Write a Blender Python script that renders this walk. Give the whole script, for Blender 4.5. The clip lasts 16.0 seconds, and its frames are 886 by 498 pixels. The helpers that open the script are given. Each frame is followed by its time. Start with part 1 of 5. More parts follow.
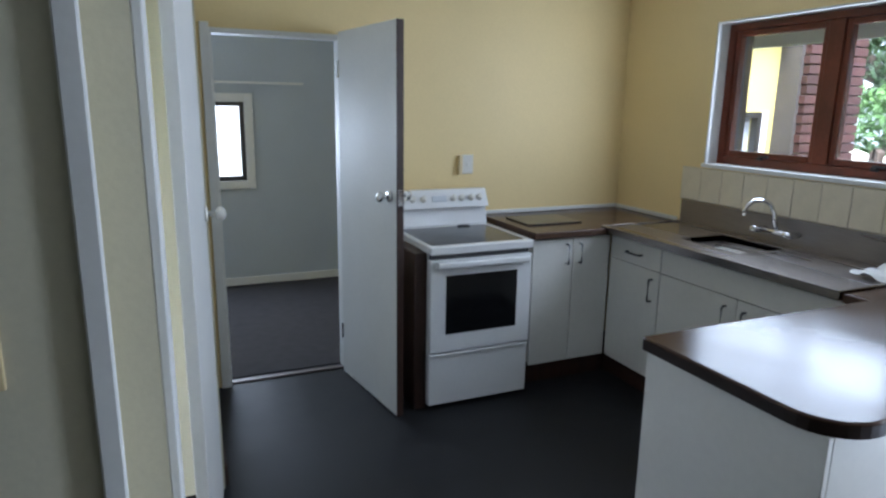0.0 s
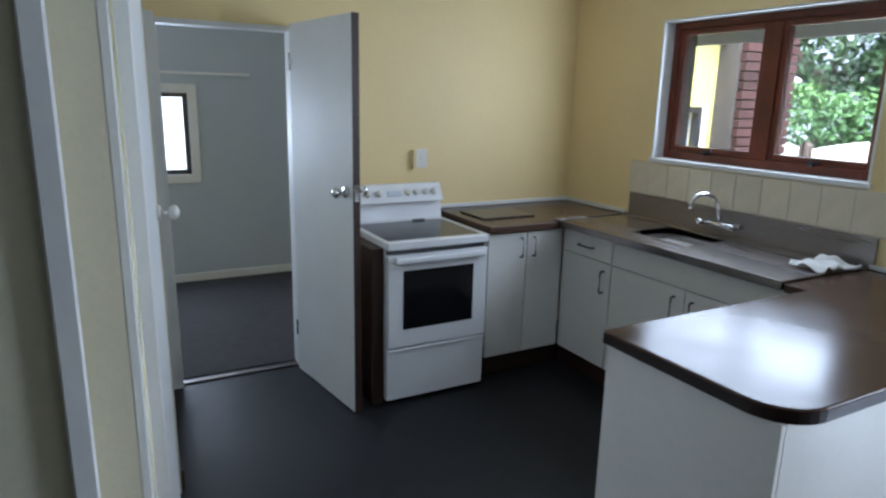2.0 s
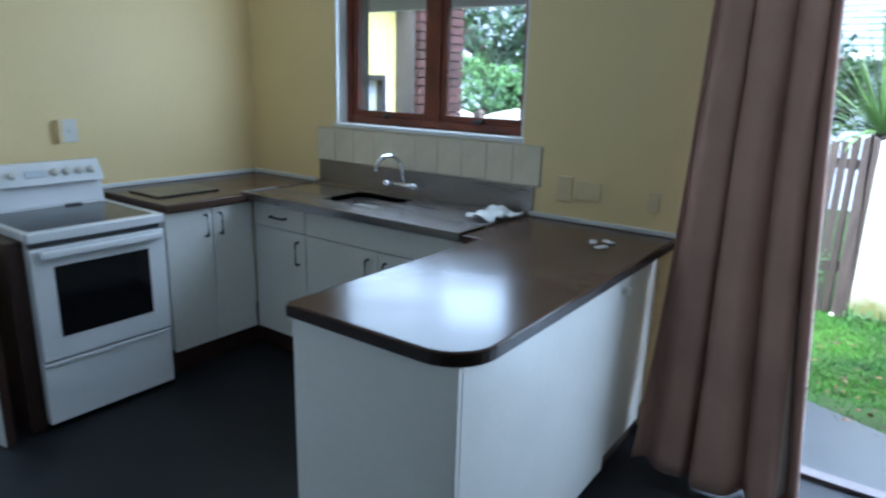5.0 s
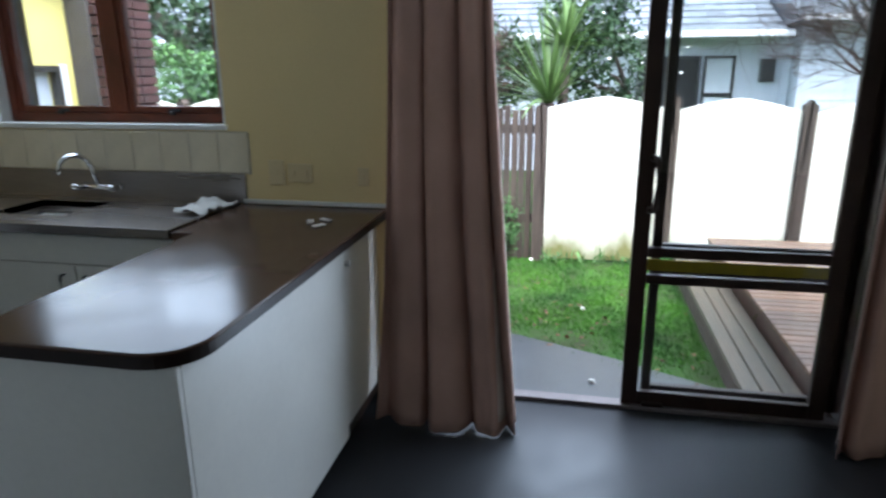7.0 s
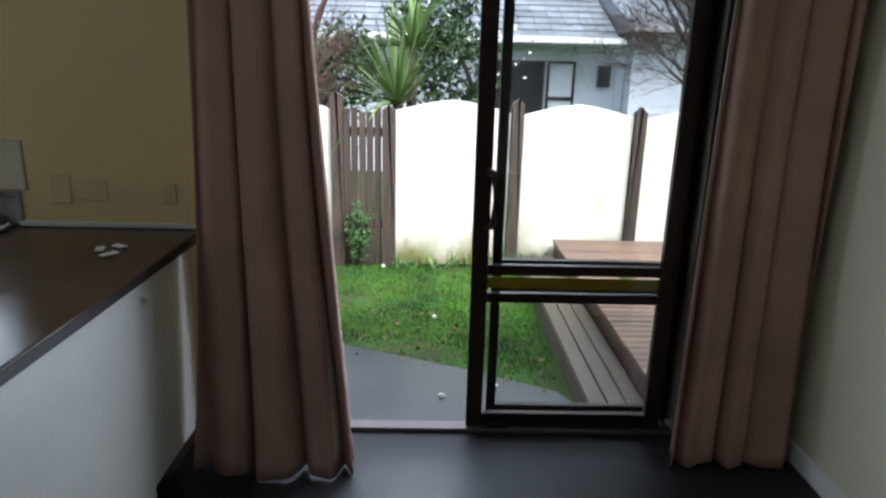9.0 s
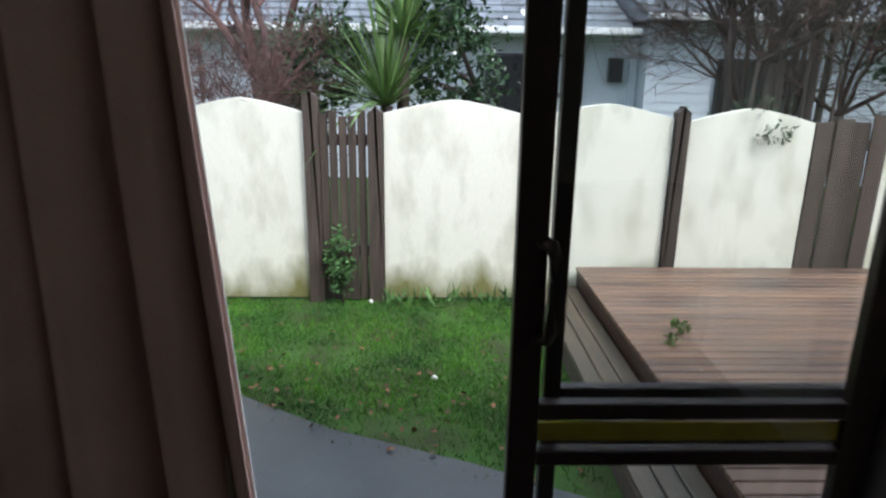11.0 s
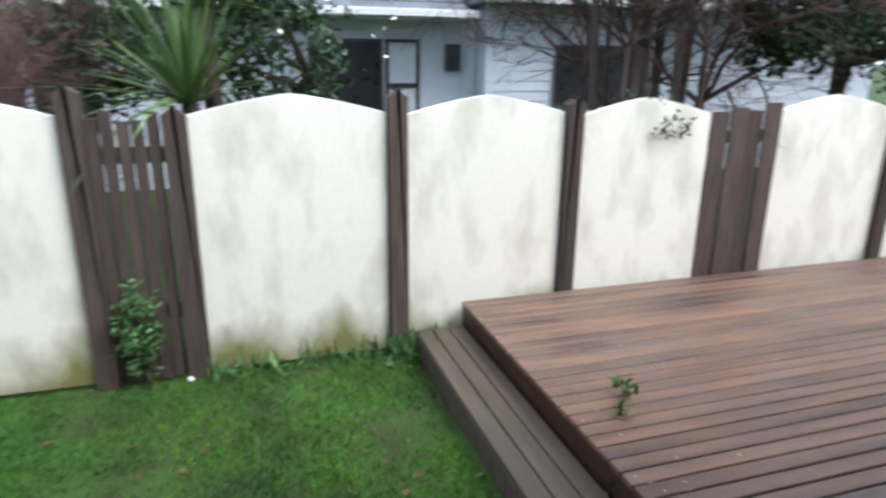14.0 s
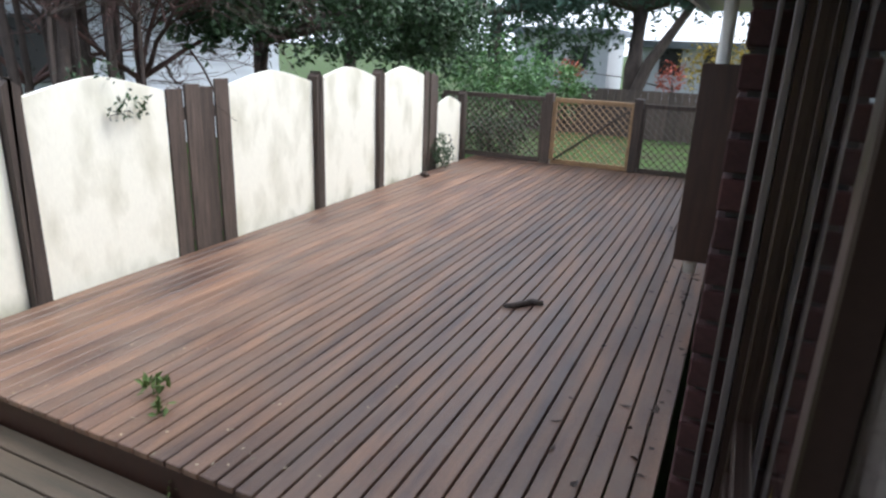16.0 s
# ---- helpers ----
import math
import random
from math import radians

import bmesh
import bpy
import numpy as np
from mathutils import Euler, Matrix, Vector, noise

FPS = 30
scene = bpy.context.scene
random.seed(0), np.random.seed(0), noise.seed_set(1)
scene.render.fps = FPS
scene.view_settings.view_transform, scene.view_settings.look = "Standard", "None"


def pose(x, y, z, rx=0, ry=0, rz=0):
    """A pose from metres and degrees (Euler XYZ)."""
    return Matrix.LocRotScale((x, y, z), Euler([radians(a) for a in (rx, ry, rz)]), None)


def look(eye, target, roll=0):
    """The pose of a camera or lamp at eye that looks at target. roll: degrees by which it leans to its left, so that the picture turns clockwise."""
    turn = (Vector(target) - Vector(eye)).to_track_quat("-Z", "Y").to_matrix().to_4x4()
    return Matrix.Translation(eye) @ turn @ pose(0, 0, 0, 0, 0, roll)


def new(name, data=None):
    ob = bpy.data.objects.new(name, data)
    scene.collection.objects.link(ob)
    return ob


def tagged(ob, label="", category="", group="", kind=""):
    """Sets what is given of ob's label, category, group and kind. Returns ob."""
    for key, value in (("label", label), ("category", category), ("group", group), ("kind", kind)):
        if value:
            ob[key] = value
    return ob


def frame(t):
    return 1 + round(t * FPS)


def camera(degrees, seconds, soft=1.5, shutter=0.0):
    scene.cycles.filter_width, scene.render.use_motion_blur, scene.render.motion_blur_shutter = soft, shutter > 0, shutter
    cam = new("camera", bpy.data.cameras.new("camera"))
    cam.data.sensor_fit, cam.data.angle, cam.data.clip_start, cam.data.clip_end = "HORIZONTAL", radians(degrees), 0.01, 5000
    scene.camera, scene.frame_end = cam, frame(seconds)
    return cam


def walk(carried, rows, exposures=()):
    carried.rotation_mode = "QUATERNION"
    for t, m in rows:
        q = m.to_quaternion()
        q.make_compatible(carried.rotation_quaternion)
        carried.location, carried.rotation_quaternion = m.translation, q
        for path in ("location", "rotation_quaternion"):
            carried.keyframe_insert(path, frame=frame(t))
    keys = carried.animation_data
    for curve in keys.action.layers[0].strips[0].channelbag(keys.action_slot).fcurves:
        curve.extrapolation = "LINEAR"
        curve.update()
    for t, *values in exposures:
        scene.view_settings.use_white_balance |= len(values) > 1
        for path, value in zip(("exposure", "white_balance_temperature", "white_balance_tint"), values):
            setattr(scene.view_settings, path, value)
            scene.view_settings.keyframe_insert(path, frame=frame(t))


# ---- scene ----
cam = camera(69.5, 16.0, soft=2.4, shutter=0.5)
# seconds, eye (x, y, z), yaw, pitch, roll
ROWS = [
    (0.0, -0.102, -0.097, 1.553, -23.53, -12.53, 0.86),
    (0.5, -0.127, -0.072, 1.561, -24.57, -12.79, 1.08),
    (1.0, -0.126, -0.067, 1.562, -25.11, -12.87, 1.13),
    (1.5, -0.109, -0.066, 1.554, -25.93, -12.89, 1.20),
    (2.0, -0.153, -0.072, 1.576, -28.54, -13.30, 1.31),
    (2.5, -0.114, -0.083, 1.565, -30.39, -13.44, 1.28),
    (3.0, -0.096, -0.041, 1.558, -33.83, -13.86, 1.45),
    (5.5, 0.051, -0.035, 1.492, -60.58, -14.53, 0.95),
    (6.0, 0.031, -0.044, 1.476, -66.86, -14.36, -0.04),
    (6.5, 0.037, -0.094, 1.479, -72.44, -14.78, -0.38),
    (7.0, 0.032, -0.117, 1.497, -78.33, -15.66, -0.38),
    (7.5, 0.066, -0.124, 1.498, -83.81, -15.95, -0.01),
    (8.0, 0.083, -0.167, 1.530, -87.90, -16.15, 0.98),
    (8.5, 0.137, -0.212, 1.534, -90.66, -15.75, 1.86),
    (11.0, 1.489, -0.189, 1.496, -91.54, -16.02, 0.78),
    (11.5, 1.813, -0.135, 1.525, -92.35, -16.32, 1.22),
    (12.0, 2.102, -0.096, 1.521, -93.87, -16.30, 1.56),
    (12.5, 2.338, -0.109, 1.516, -95.44, -16.36, 1.76),
    (13.0, 2.531, -0.124, 1.490, -97.56, -16.36, 1.64),
    (13.5, 2.702, -0.107, 1.451, -100.55, -16.60, 1.11),
    (14.0, 2.858, -0.113, 1.441, -107.62, -16.64, 0.61),
    (14.5, 3.011, -0.213, 1.471, -121.69, -17.26, 0.84),
    (15.0, 2.967, -0.232, 1.479, -137.44, -17.78, 1.97),
    (15.5, 2.916, -0.029, 1.476, -151.21, -17.19, 2.96),
    (16.0, 2.966, 0.039, 1.463, -155.54, -17.67, 2.23),
]


def aimed(x, y, z, yaw, pitch, roll):
    return pose(x, y, z, 90 + pitch, 0, yaw) @ pose(0, 0, 0, 0, 0, roll)


EXPOSURES = [(0.0, 2.95, 5650, 13), (3.0, 2.95, 5500, 12), (5.5, 2.8, 4950, 5), (7.0, 2.3, 5600, 9), (8.5, 2.0, 6000, 11), (11.0, 1.1, 5850, 8), (12.0, 1.0, 5800, 9), (14.0, 1.05, 5800, 10), (15.0, 0.88, 5950, 11), (16.0, 1.1, 5950, 10)]
walk(cam, [(r[0], aimed(*r[1:])) for r in ROWS], EXPOSURES)

# ---- light: an overcast day ----
world = bpy.data.worlds.new("sky")
scene.world = world
world.use_nodes = True
wn = world.node_tree
sky = wn.nodes.new("ShaderNodeTexSky")
sky.sky_type, sky.sun_disc = "NISHITA", False
sky.sun_elevation, sky.sun_rotation = radians(52), radians(229)
sky.dust_density = 4.0
soft_sky = wn.nodes.new("ShaderNodeMix")
soft_sky.data_type = "RGBA"
soft_sky.inputs["Factor"].default_value = 0.75
soft_sky.inputs["B"].default_value = (7.5, 8.0, 8.8, 1)
wn.links.new(sky.outputs[0], soft_sky.inputs["A"])
wn.links.new(soft_sky.outputs["Result"], wn.nodes["Background"].inputs[0])
wn.nodes["Background"].inputs[1].default_value = 0.15

sun = new("sun", bpy.data.lights.new("sun", "SUN"))
sun.data.energy, sun.data.angle, sun.data.color = 1.5, radians(25), (1, 0.96, 0.9)
sun.matrix_world = look((-7, -6, 12), (0, 0, 0))


def window_light(name, x, y, z, w, h, aim, watts):
    data = bpy.data.lights.new(name, "AREA")
    data.shape, data.size, data.size_y, data.energy, data.color = "RECTANGLE", w, h, watts, (0.80, 0.90, 1.0)
    ob = new(name, data)
    ob.matrix_world = look((x, y, z), (x + aim[0], y + aim[1], z + aim[2]))
    return ob


# daylight that enters by the openings
window_light("sky_light_door", 2.70, -0.16, 1.05, 0.46, 1.8, (-1, 0, 0), 4.8)
window_light("sky_light_window", 2.76, 2.07, 1.64, 1.1, 0.68, (-1, 0, 0), 2.6)
window_light("sky_light_bedroom", -0.1, 5.50, 1.25, 1.2, 0.6, (0, -1, 0), 3.6)

# ---- building helpers ----
W = {}


def thing(name, label, category, at=(0, 0, 0), rz=0.0, group="", kind=""):
    ob = new(name)
    ob.empty_display_size = 0.1
    ob.matrix_basis = pose(*at, 0, 0, rz)
    W[ob] = pose(*at, 0, 0, rz)
    return tagged(ob, label, category, group, kind)


def mesh_of(name, bm, material, smooth=False):
    me = bpy.data.meshes.new(name)
    bm.normal_update()
    bm.to_mesh(me)
    bm.free()
    me.materials.append(material)
    if smooth:
        me.polygons.foreach_set("use_smooth", [True] * len(me.polygons))
    return me


def part(name, bm, material, parent, label="", local=False, smooth=False):
    """Links a bmesh as one mesh under a thing or a part; its points are in world metres unless local."""
    me = mesh_of(name, bm, material, smooth)
    if not local:
        me.transform(W[parent].inverted())
    ob = new(name, me)
    ob.parent = parent
    W[ob] = W[parent]
    return tagged(ob, label)


def solid(name, bm, material, label, category, group="", kind="", smooth=False):
    """A top-level thing of one mesh."""
    ob = new(name, mesh_of(name, bm, material, smooth))
    W[ob] = Matrix()
    return tagged(ob, label, category, group, kind)


def setting(name, bm, material, label="", smooth=False):
    return solid(name, bm, material, label, "", "", "structure", smooth)


def box(x0, x1, y0, y1, z0, z1, bevel=0.0, bm=None, seg=1, m=None):
    own = bmesh.new()
    bmesh.ops.create_cube(own, size=1)
    for v in own.verts:
        v.co = Vector(((x0 + x1) / 2 + v.co.x * (x1 - x0), (y0 + y1) / 2 + v.co.y * (y1 - y0), (z0 + z1) / 2 + v.co.z * (z1 - z0)))
    if bevel:
        bmesh.ops.bevel(own, geom=list(own.edges), offset=bevel, segments=seg, affect="EDGES", profile=0.5)
    if m:
        own.transform(m)
    return own if bm is None else merge(bm, own)


def merge(bm, other):
    me = bpy.data.meshes.new("tmp")
    other.to_mesh(me)
    other.free()
    bm.from_mesh(me)
    bpy.data.meshes.remove(me)
    return bm


def boxes(rows, bevel=0.0):
    bm = bmesh.new()
    for r in rows:
        box(*r, bevel=bevel, bm=bm)
    return bm


def rod(a, b, r0, r1=None, seg=12, bm=None, caps=True):
    r1 = r0 if r1 is None else r1
    a, b = Vector(a), Vector(b)
    own = bmesh.new()
    bmesh.ops.create_cone(own, cap_ends=caps, segments=seg, radius1=r0, radius2=r1, depth=(b - a).length)
    own.transform(Matrix.Translation((a + b) / 2) @ (b - a).to_track_quat("Z", "Y").to_matrix().to_4x4())
    return own if bm is None else merge(bm, own)


def tube(points, radius, seg=10, bm=None):
    """A round bar along points."""
    own = bmesh.new()
    pts = [Vector(p) for p in points]
    rings = []
    for i, p in enumerate(pts):
        d = (pts[min(i + 1, len(pts) - 1)] - pts[max(i - 1, 0)]).normalized()
        q = d.to_track_quat("Z", "Y")
        r = radius[i] if isinstance(radius, (list, tuple)) else radius
        rings.append([own.verts.new(p + q @ Vector((r * math.cos(2 * math.pi * k / seg), r * math.sin(2 * math.pi * k / seg), 0))) for k in range(seg)])
    for A, B in zip(rings, rings[1:]):
        for k in range(seg):
            own.faces.new((A[k], A[(k + 1) % seg], B[(k + 1) % seg], B[k]))
    own.faces.new(rings[0][::-1])
    own.faces.new(rings[-1])
    return own if bm is None else merge(bm, own)


def prism(outline, z0, z1, bevel=0.0, bm=None, m=None):
    """An outline in x, y drawn out from z0 to z1."""
    own = bmesh.new()
    low = [own.verts.new((x, y, z0)) for x, y in outline]
    top = [own.verts.new((x, y, z1)) for x, y in outline]
    own.faces.new(low[::-1])
    own.faces.new(top)
    n = len(low)
    for k in range(n):
        own.faces.new((low[k], low[(k + 1) % n], top[(k + 1) % n], top[k]))
    bmesh.ops.recalc_face_normals(own, faces=own.faces)
    if bevel:
        rim = [e for e in own.edges if abs(e.verts[0].co.z - e.verts[1].co.z) < 1e-6]
        bmesh.ops.bevel(own, geom=rim, offset=bevel, segments=2, affect="EDGES", profile=0.5)
    if m:
        own.transform(m)
    return own if bm is None else merge(bm, own)


def frame_bm(x0, x1, y0, y1, z0, z1, t, bevel=0.003):
    """A rectangular frame in the y, z plane, t wide, between x0 and x1."""
    return boxes([(x0, x1, y0, y0 + t, z0, z1), (x0, x1, y1 - t, y1, z0, z1), (x0, x1, y0 + t, y1 - t, z0, z0 + t), (x0, x1, y0 + t, y1 - t, z1 - t, z1)], bevel)


# ---- materials ----
def material(name, colour, rough=0.6, metal=0.0, vary=0.12, scale=6.0, fine=60.0, bump=0.15, tint=None, stretch=(1, 1, 1), each=0.0, world_space=False, island=0.0, coat=0.0, spec=0.5):
    """Colour with stains and grain at two sizes, fine relief and uneven gloss."""
    m = bpy.data.materials.new(name)
    m.use_nodes = True
    t = m.node_tree
    n, ln = t.nodes, t.links
    b = n["Principled BSDF"]
    if world_space:
        src = n.new("ShaderNodeNewGeometry").outputs["Position"]
    else:
        src = n.new("ShaderNodeTexCoord").outputs["Object"]
    mp = n.new("ShaderNodeMapping")
    mp.inputs["Scale"].default_value = stretch
    ln.new(src, mp.inputs[0])
    big, small = n.new("ShaderNodeTexNoise"), n.new("ShaderNodeTexNoise")
    big.inputs["Scale"].default_value, big.inputs["Detail"].default_value = scale, 5
    small.inputs["Scale"].default_value, small.inputs["Detail"].default_value = fine, 4
    ln.new(mp.outputs[0], big.inputs["Vector"])
    ln.new(mp.outputs[0], small.inputs["Vector"])
    ramp = n.new("ShaderNodeValToRGB")
    ramp.color_ramp.elements[0].position, ramp.color_ramp.elements[1].position = 0.3, 0.7
    c = Vector(colour)
    d = Vector(tint) if tint else c * (1 - 1.6 * vary)
    ramp.color_ramp.elements[0].color = (*d, 1)
    ramp.color_ramp.elements[1].color = (*c, 1)
    ln.new(big.outputs["Fac"], ramp.inputs[0])
    gain = n.new("ShaderNodeMapRange")
    gain.inputs["To Min"].default_value, gain.inputs["To Max"].default_value = 1 - vary * 1.2, 1 + vary * 1.2
    ln.new(small.outputs["Fac"], gain.inputs[0])
    hsv = n.new("ShaderNodeHueSaturation")
    ln.new(ramp.outputs[0], hsv.inputs["Color"])
    last = gain.outputs[0]
    for amount, out in ((each, "info"), (island, "geo")):
        if amount:
            r = n.new("ShaderNodeObjectInfo").outputs["Random"] if out == "info" else n.new("ShaderNodeNewGeometry").outputs["Random Per Island"]
            mr, mu = n.new("ShaderNodeMapRange"), n.new("ShaderNodeMath")
            mr.inputs["To Min"].default_value, mr.inputs["To Max"].default_value = 1 - amount, 1 + amount
            mu.operation = "MULTIPLY"
            ln.new(r, mr.inputs[0])
            ln.new(mr.outputs[0], mu.inputs[0])
            ln.new(last, mu.inputs[1])
            last = mu.outputs[0]
    ln.new(last, hsv.inputs["Value"])
    ln.new(hsv.outputs[0], b.inputs["Base Color"])
    rr = n.new("ShaderNodeMapRange")
    rr.inputs["To Min"].default_value, rr.inputs["To Max"].default_value = max(rough - 0.12, 0.03), min(rough + 0.12, 1)
    ln.new(big.outputs["Fac"], rr.inputs[0])
    ln.new(rr.outputs[0], b.inputs["Roughness"])
    b.inputs["Metallic"].default_value = metal
    b.inputs["Specular IOR Level"].default_value = spec
    b.inputs["Coat Weight"].default_value = coat
    if bump:
        bp = n.new("ShaderNodeBump")
        bp.inputs["Strength"].default_value, bp.inputs["Distance"].default_value = bump, 0.004
        ln.new(small.outputs["Fac"], bp.inputs["Height"])
        ln.new(bp.outputs[0], b.inputs["Normal"])
    return m


def glass_material(name, tint=(0.97, 0.99, 0.98)):
    m = bpy.data.materials.new(name)
    m.use_nodes = True
    b = m.node_tree.nodes["Principled BSDF"]
    b.inputs["Base Color"].default_value = (*tint, 1)
    b.inputs["Transmission Weight"].default_value = 1
    b.inputs["Roughness"].default_value = 0.0
    b.inputs["IOR"].default_value = 1.45
    return m


CREAM = material("cream_wall_paint", (0.86, 0.68, 0.345), 0.55, vary=0.04, scale=1.5, fine=90, bump=0.12)
WHITE = material("white_gloss_paint", (0.80, 0.80, 0.78), 0.5, vary=0.04, scale=3, fine=60, bump=0.05, spec=0.25)
HALL_PAINT = material("aged_off_white_wall_paint", (0.70, 0.655, 0.50), 0.6, vary=0.05, scale=1.8, fine=90, bump=0.12)
BED_WALL = material("pale_grey_wall_paint", (0.50, 0.55, 0.61), 0.6, vary=0.04, scale=2, fine=90, bump=0.1)
CEIL = material("white_ceiling_paint", (0.78, 0.77, 0.72), 0.8, vary=0.03, scale=2)
VINYL = material("dark_vinyl", (0.021, 0.021, 0.023), 0.5, vary=0.25, scale=9, fine=180, bump=0.12, spec=0.28)
CARPET = material("grey_carpet", (0.075, 0.070, 0.072), 0.95, vary=0.12, scale=14, fine=420, bump=0.3, spec=0.1)
LAMINATE = material("brown_laminate", (0.085, 0.050, 0.034), 0.2, vary=0.08, scale=5, fine=260, bump=0.012, spec=0.13)
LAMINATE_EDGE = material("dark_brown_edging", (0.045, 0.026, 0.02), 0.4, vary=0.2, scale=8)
CABINET = material("white_cabinet_melamine", (0.72, 0.70, 0.65), 0.38, vary=0.04, scale=4, fine=40, bump=0.03)
ENAMEL = material("white_enamel", (0.80, 0.80, 0.80), 0.2, vary=0.03, scale=5, bump=0.0, coat=0.3)
BLACK_GLASS = material("black_oven_glass", (0.008, 0.008, 0.009), 0.07, vary=0.1, bump=0.0)
CERAMIC = material("dark_ceramic_hob", (0.03, 0.03, 0.032), 0.18, vary=0.2, fine=200, bump=0.02)
STEEL = material("brushed_steel", (0.33, 0.30, 0.285), 0.27, 0.95, vary=0.12, scale=6, fine=120, bump=0.06, stretch=(1, 0.1, 1))
CHROME = material("chrome", (0.75, 0.75, 0.76), 0.1, 1.0, vary=0.04, bump=0.0)
DARK_METAL = material("dark_pewter_metal", (0.10, 0.10, 0.105), 0.35, 0.8, vary=0.15, bump=0.03)
RED_WOOD = material("red_stained_timber", (0.20, 0.045, 0.02), 0.35, vary=0.3, scale=5, fine=60, stretch=(4, 1, 1), bump=0.2)
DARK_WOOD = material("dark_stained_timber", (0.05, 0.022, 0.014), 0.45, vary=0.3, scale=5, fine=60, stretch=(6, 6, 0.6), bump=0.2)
BRONZE = material("bronze_aluminium", (0.040, 0.022, 0.016), 0.38, 0.35, vary=0.2, scale=8, fine=100, bump=0.04)
ALU_STRIP = material("worn_aluminium", (0.20, 0.17, 0.165), 0.45, 0.6, vary=0.15, scale=12)
TILE = material("cream_ceramic_tile", (0.74, 0.66, 0.50), 0.22, vary=0.05, each=0.04, scale=9, bump=0.02)
GROUT = material("pale_grout", (0.55, 0.50, 0.42), 0.9, vary=0.12)
CURTAIN = material("dusty_pink_curtain_cloth", (0.54, 0.335, 0.27), 0.85, vary=0.14, scale=3, fine=320, bump=0.35, spec=0.2)
LINING = material("pale_curtain_lining", (0.68, 0.58, 0.52), 0.9, vary=0.08, scale=4, fine=300, bump=0.25, spec=0.2)
PLASTIC = material("white_plastic", (0.76, 0.74, 0.68), 0.3, vary=0.03, bump=0.0)
CLOTH = material("white_cotton_cloth", (0.78, 0.77, 0.75), 0.9, vary=0.06, fine=300, bump=0.4)
CREAM_PLASTIC = material("cream_plastic", (0.78, 0.63, 0.36), 0.35, vary=0.04, bump=0.0)
WEED = material("bright_weed_leaves", (0.13, 0.20, 0.05), 0.6, vary=0.2, island=0.3, bump=0.0)
GLASS = glass_material("window_glass")
YELLOW_TAPE = material("yellow_safety_strip", (0.62, 0.46, 0.02), 0.5, vary=0.15, scale=14)
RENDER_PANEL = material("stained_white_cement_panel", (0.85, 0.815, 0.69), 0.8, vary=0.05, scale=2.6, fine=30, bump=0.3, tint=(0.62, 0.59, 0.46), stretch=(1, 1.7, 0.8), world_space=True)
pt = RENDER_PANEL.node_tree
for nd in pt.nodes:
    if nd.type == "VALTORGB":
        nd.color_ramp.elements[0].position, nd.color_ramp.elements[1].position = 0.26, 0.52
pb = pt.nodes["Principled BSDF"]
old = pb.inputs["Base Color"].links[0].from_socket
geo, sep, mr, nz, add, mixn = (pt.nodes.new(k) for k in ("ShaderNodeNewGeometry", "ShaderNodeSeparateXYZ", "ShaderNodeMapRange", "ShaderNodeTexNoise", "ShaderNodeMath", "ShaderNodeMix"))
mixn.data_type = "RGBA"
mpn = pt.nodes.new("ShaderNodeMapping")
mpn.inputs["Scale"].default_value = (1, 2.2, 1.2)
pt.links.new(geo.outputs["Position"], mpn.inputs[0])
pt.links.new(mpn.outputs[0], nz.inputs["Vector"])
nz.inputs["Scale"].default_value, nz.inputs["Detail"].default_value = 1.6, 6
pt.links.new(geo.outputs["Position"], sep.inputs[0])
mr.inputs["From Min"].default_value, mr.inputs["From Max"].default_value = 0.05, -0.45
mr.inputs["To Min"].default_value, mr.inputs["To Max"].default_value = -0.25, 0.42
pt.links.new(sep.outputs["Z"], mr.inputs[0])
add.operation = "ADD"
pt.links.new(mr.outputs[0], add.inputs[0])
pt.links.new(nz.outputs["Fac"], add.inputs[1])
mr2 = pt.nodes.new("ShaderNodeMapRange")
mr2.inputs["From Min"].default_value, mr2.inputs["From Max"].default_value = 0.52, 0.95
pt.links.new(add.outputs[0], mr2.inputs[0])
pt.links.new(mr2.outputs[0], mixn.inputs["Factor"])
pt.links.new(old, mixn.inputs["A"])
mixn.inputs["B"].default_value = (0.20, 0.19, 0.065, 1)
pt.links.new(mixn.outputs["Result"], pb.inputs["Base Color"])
FENCE_WOOD = material("weathered_brown_timber", (0.098, 0.070, 0.054), 0.8, vary=0.35, scale=5, fine=50, stretch=(7, 7, 0.5), bump=0.5, each=0.25)
DECK_WOOD = material("weathered_deck_timber", (0.235, 0.130, 0.078), 0.45, vary=0.34, scale=1.3, fine=45, stretch=(8, 0.9, 1), bump=0.5, each=0.24, tint=(0.080, 0.046, 0.036), world_space=True)
# broad damp and worn patches across the boards
dt = DECK_WOOD.node_tree
db = dt.nodes["Principled BSDF"]
grain = db.inputs["Base Color"].links[0].from_socket
spot, where, patch, worn = (dt.nodes.new(k) for k in ("ShaderNodeTexNoise", "ShaderNodeNewGeometry", "ShaderNodeMapRange", "ShaderNodeMix"))
spot.inputs["Scale"].default_value, spot.inputs["Detail"].default_value, spot.inputs["Roughness"].default_value = 1.7, 8, 0.7
dt.links.new(where.outputs["Position"], spot.inputs["Vector"])
patch.inputs["From Min"].default_value, patch.inputs["From Max"].default_value = 0.46, 0.72
patch.inputs["To Max"].default_value = 0.75
dt.links.new(spot.outputs["Fac"], patch.inputs[0])
worn.data_type = "RGBA"
worn.inputs["B"].default_value = (0.165, 0.115, 0.085, 1)
dt.links.new(patch.outputs[0], worn.inputs["Factor"])
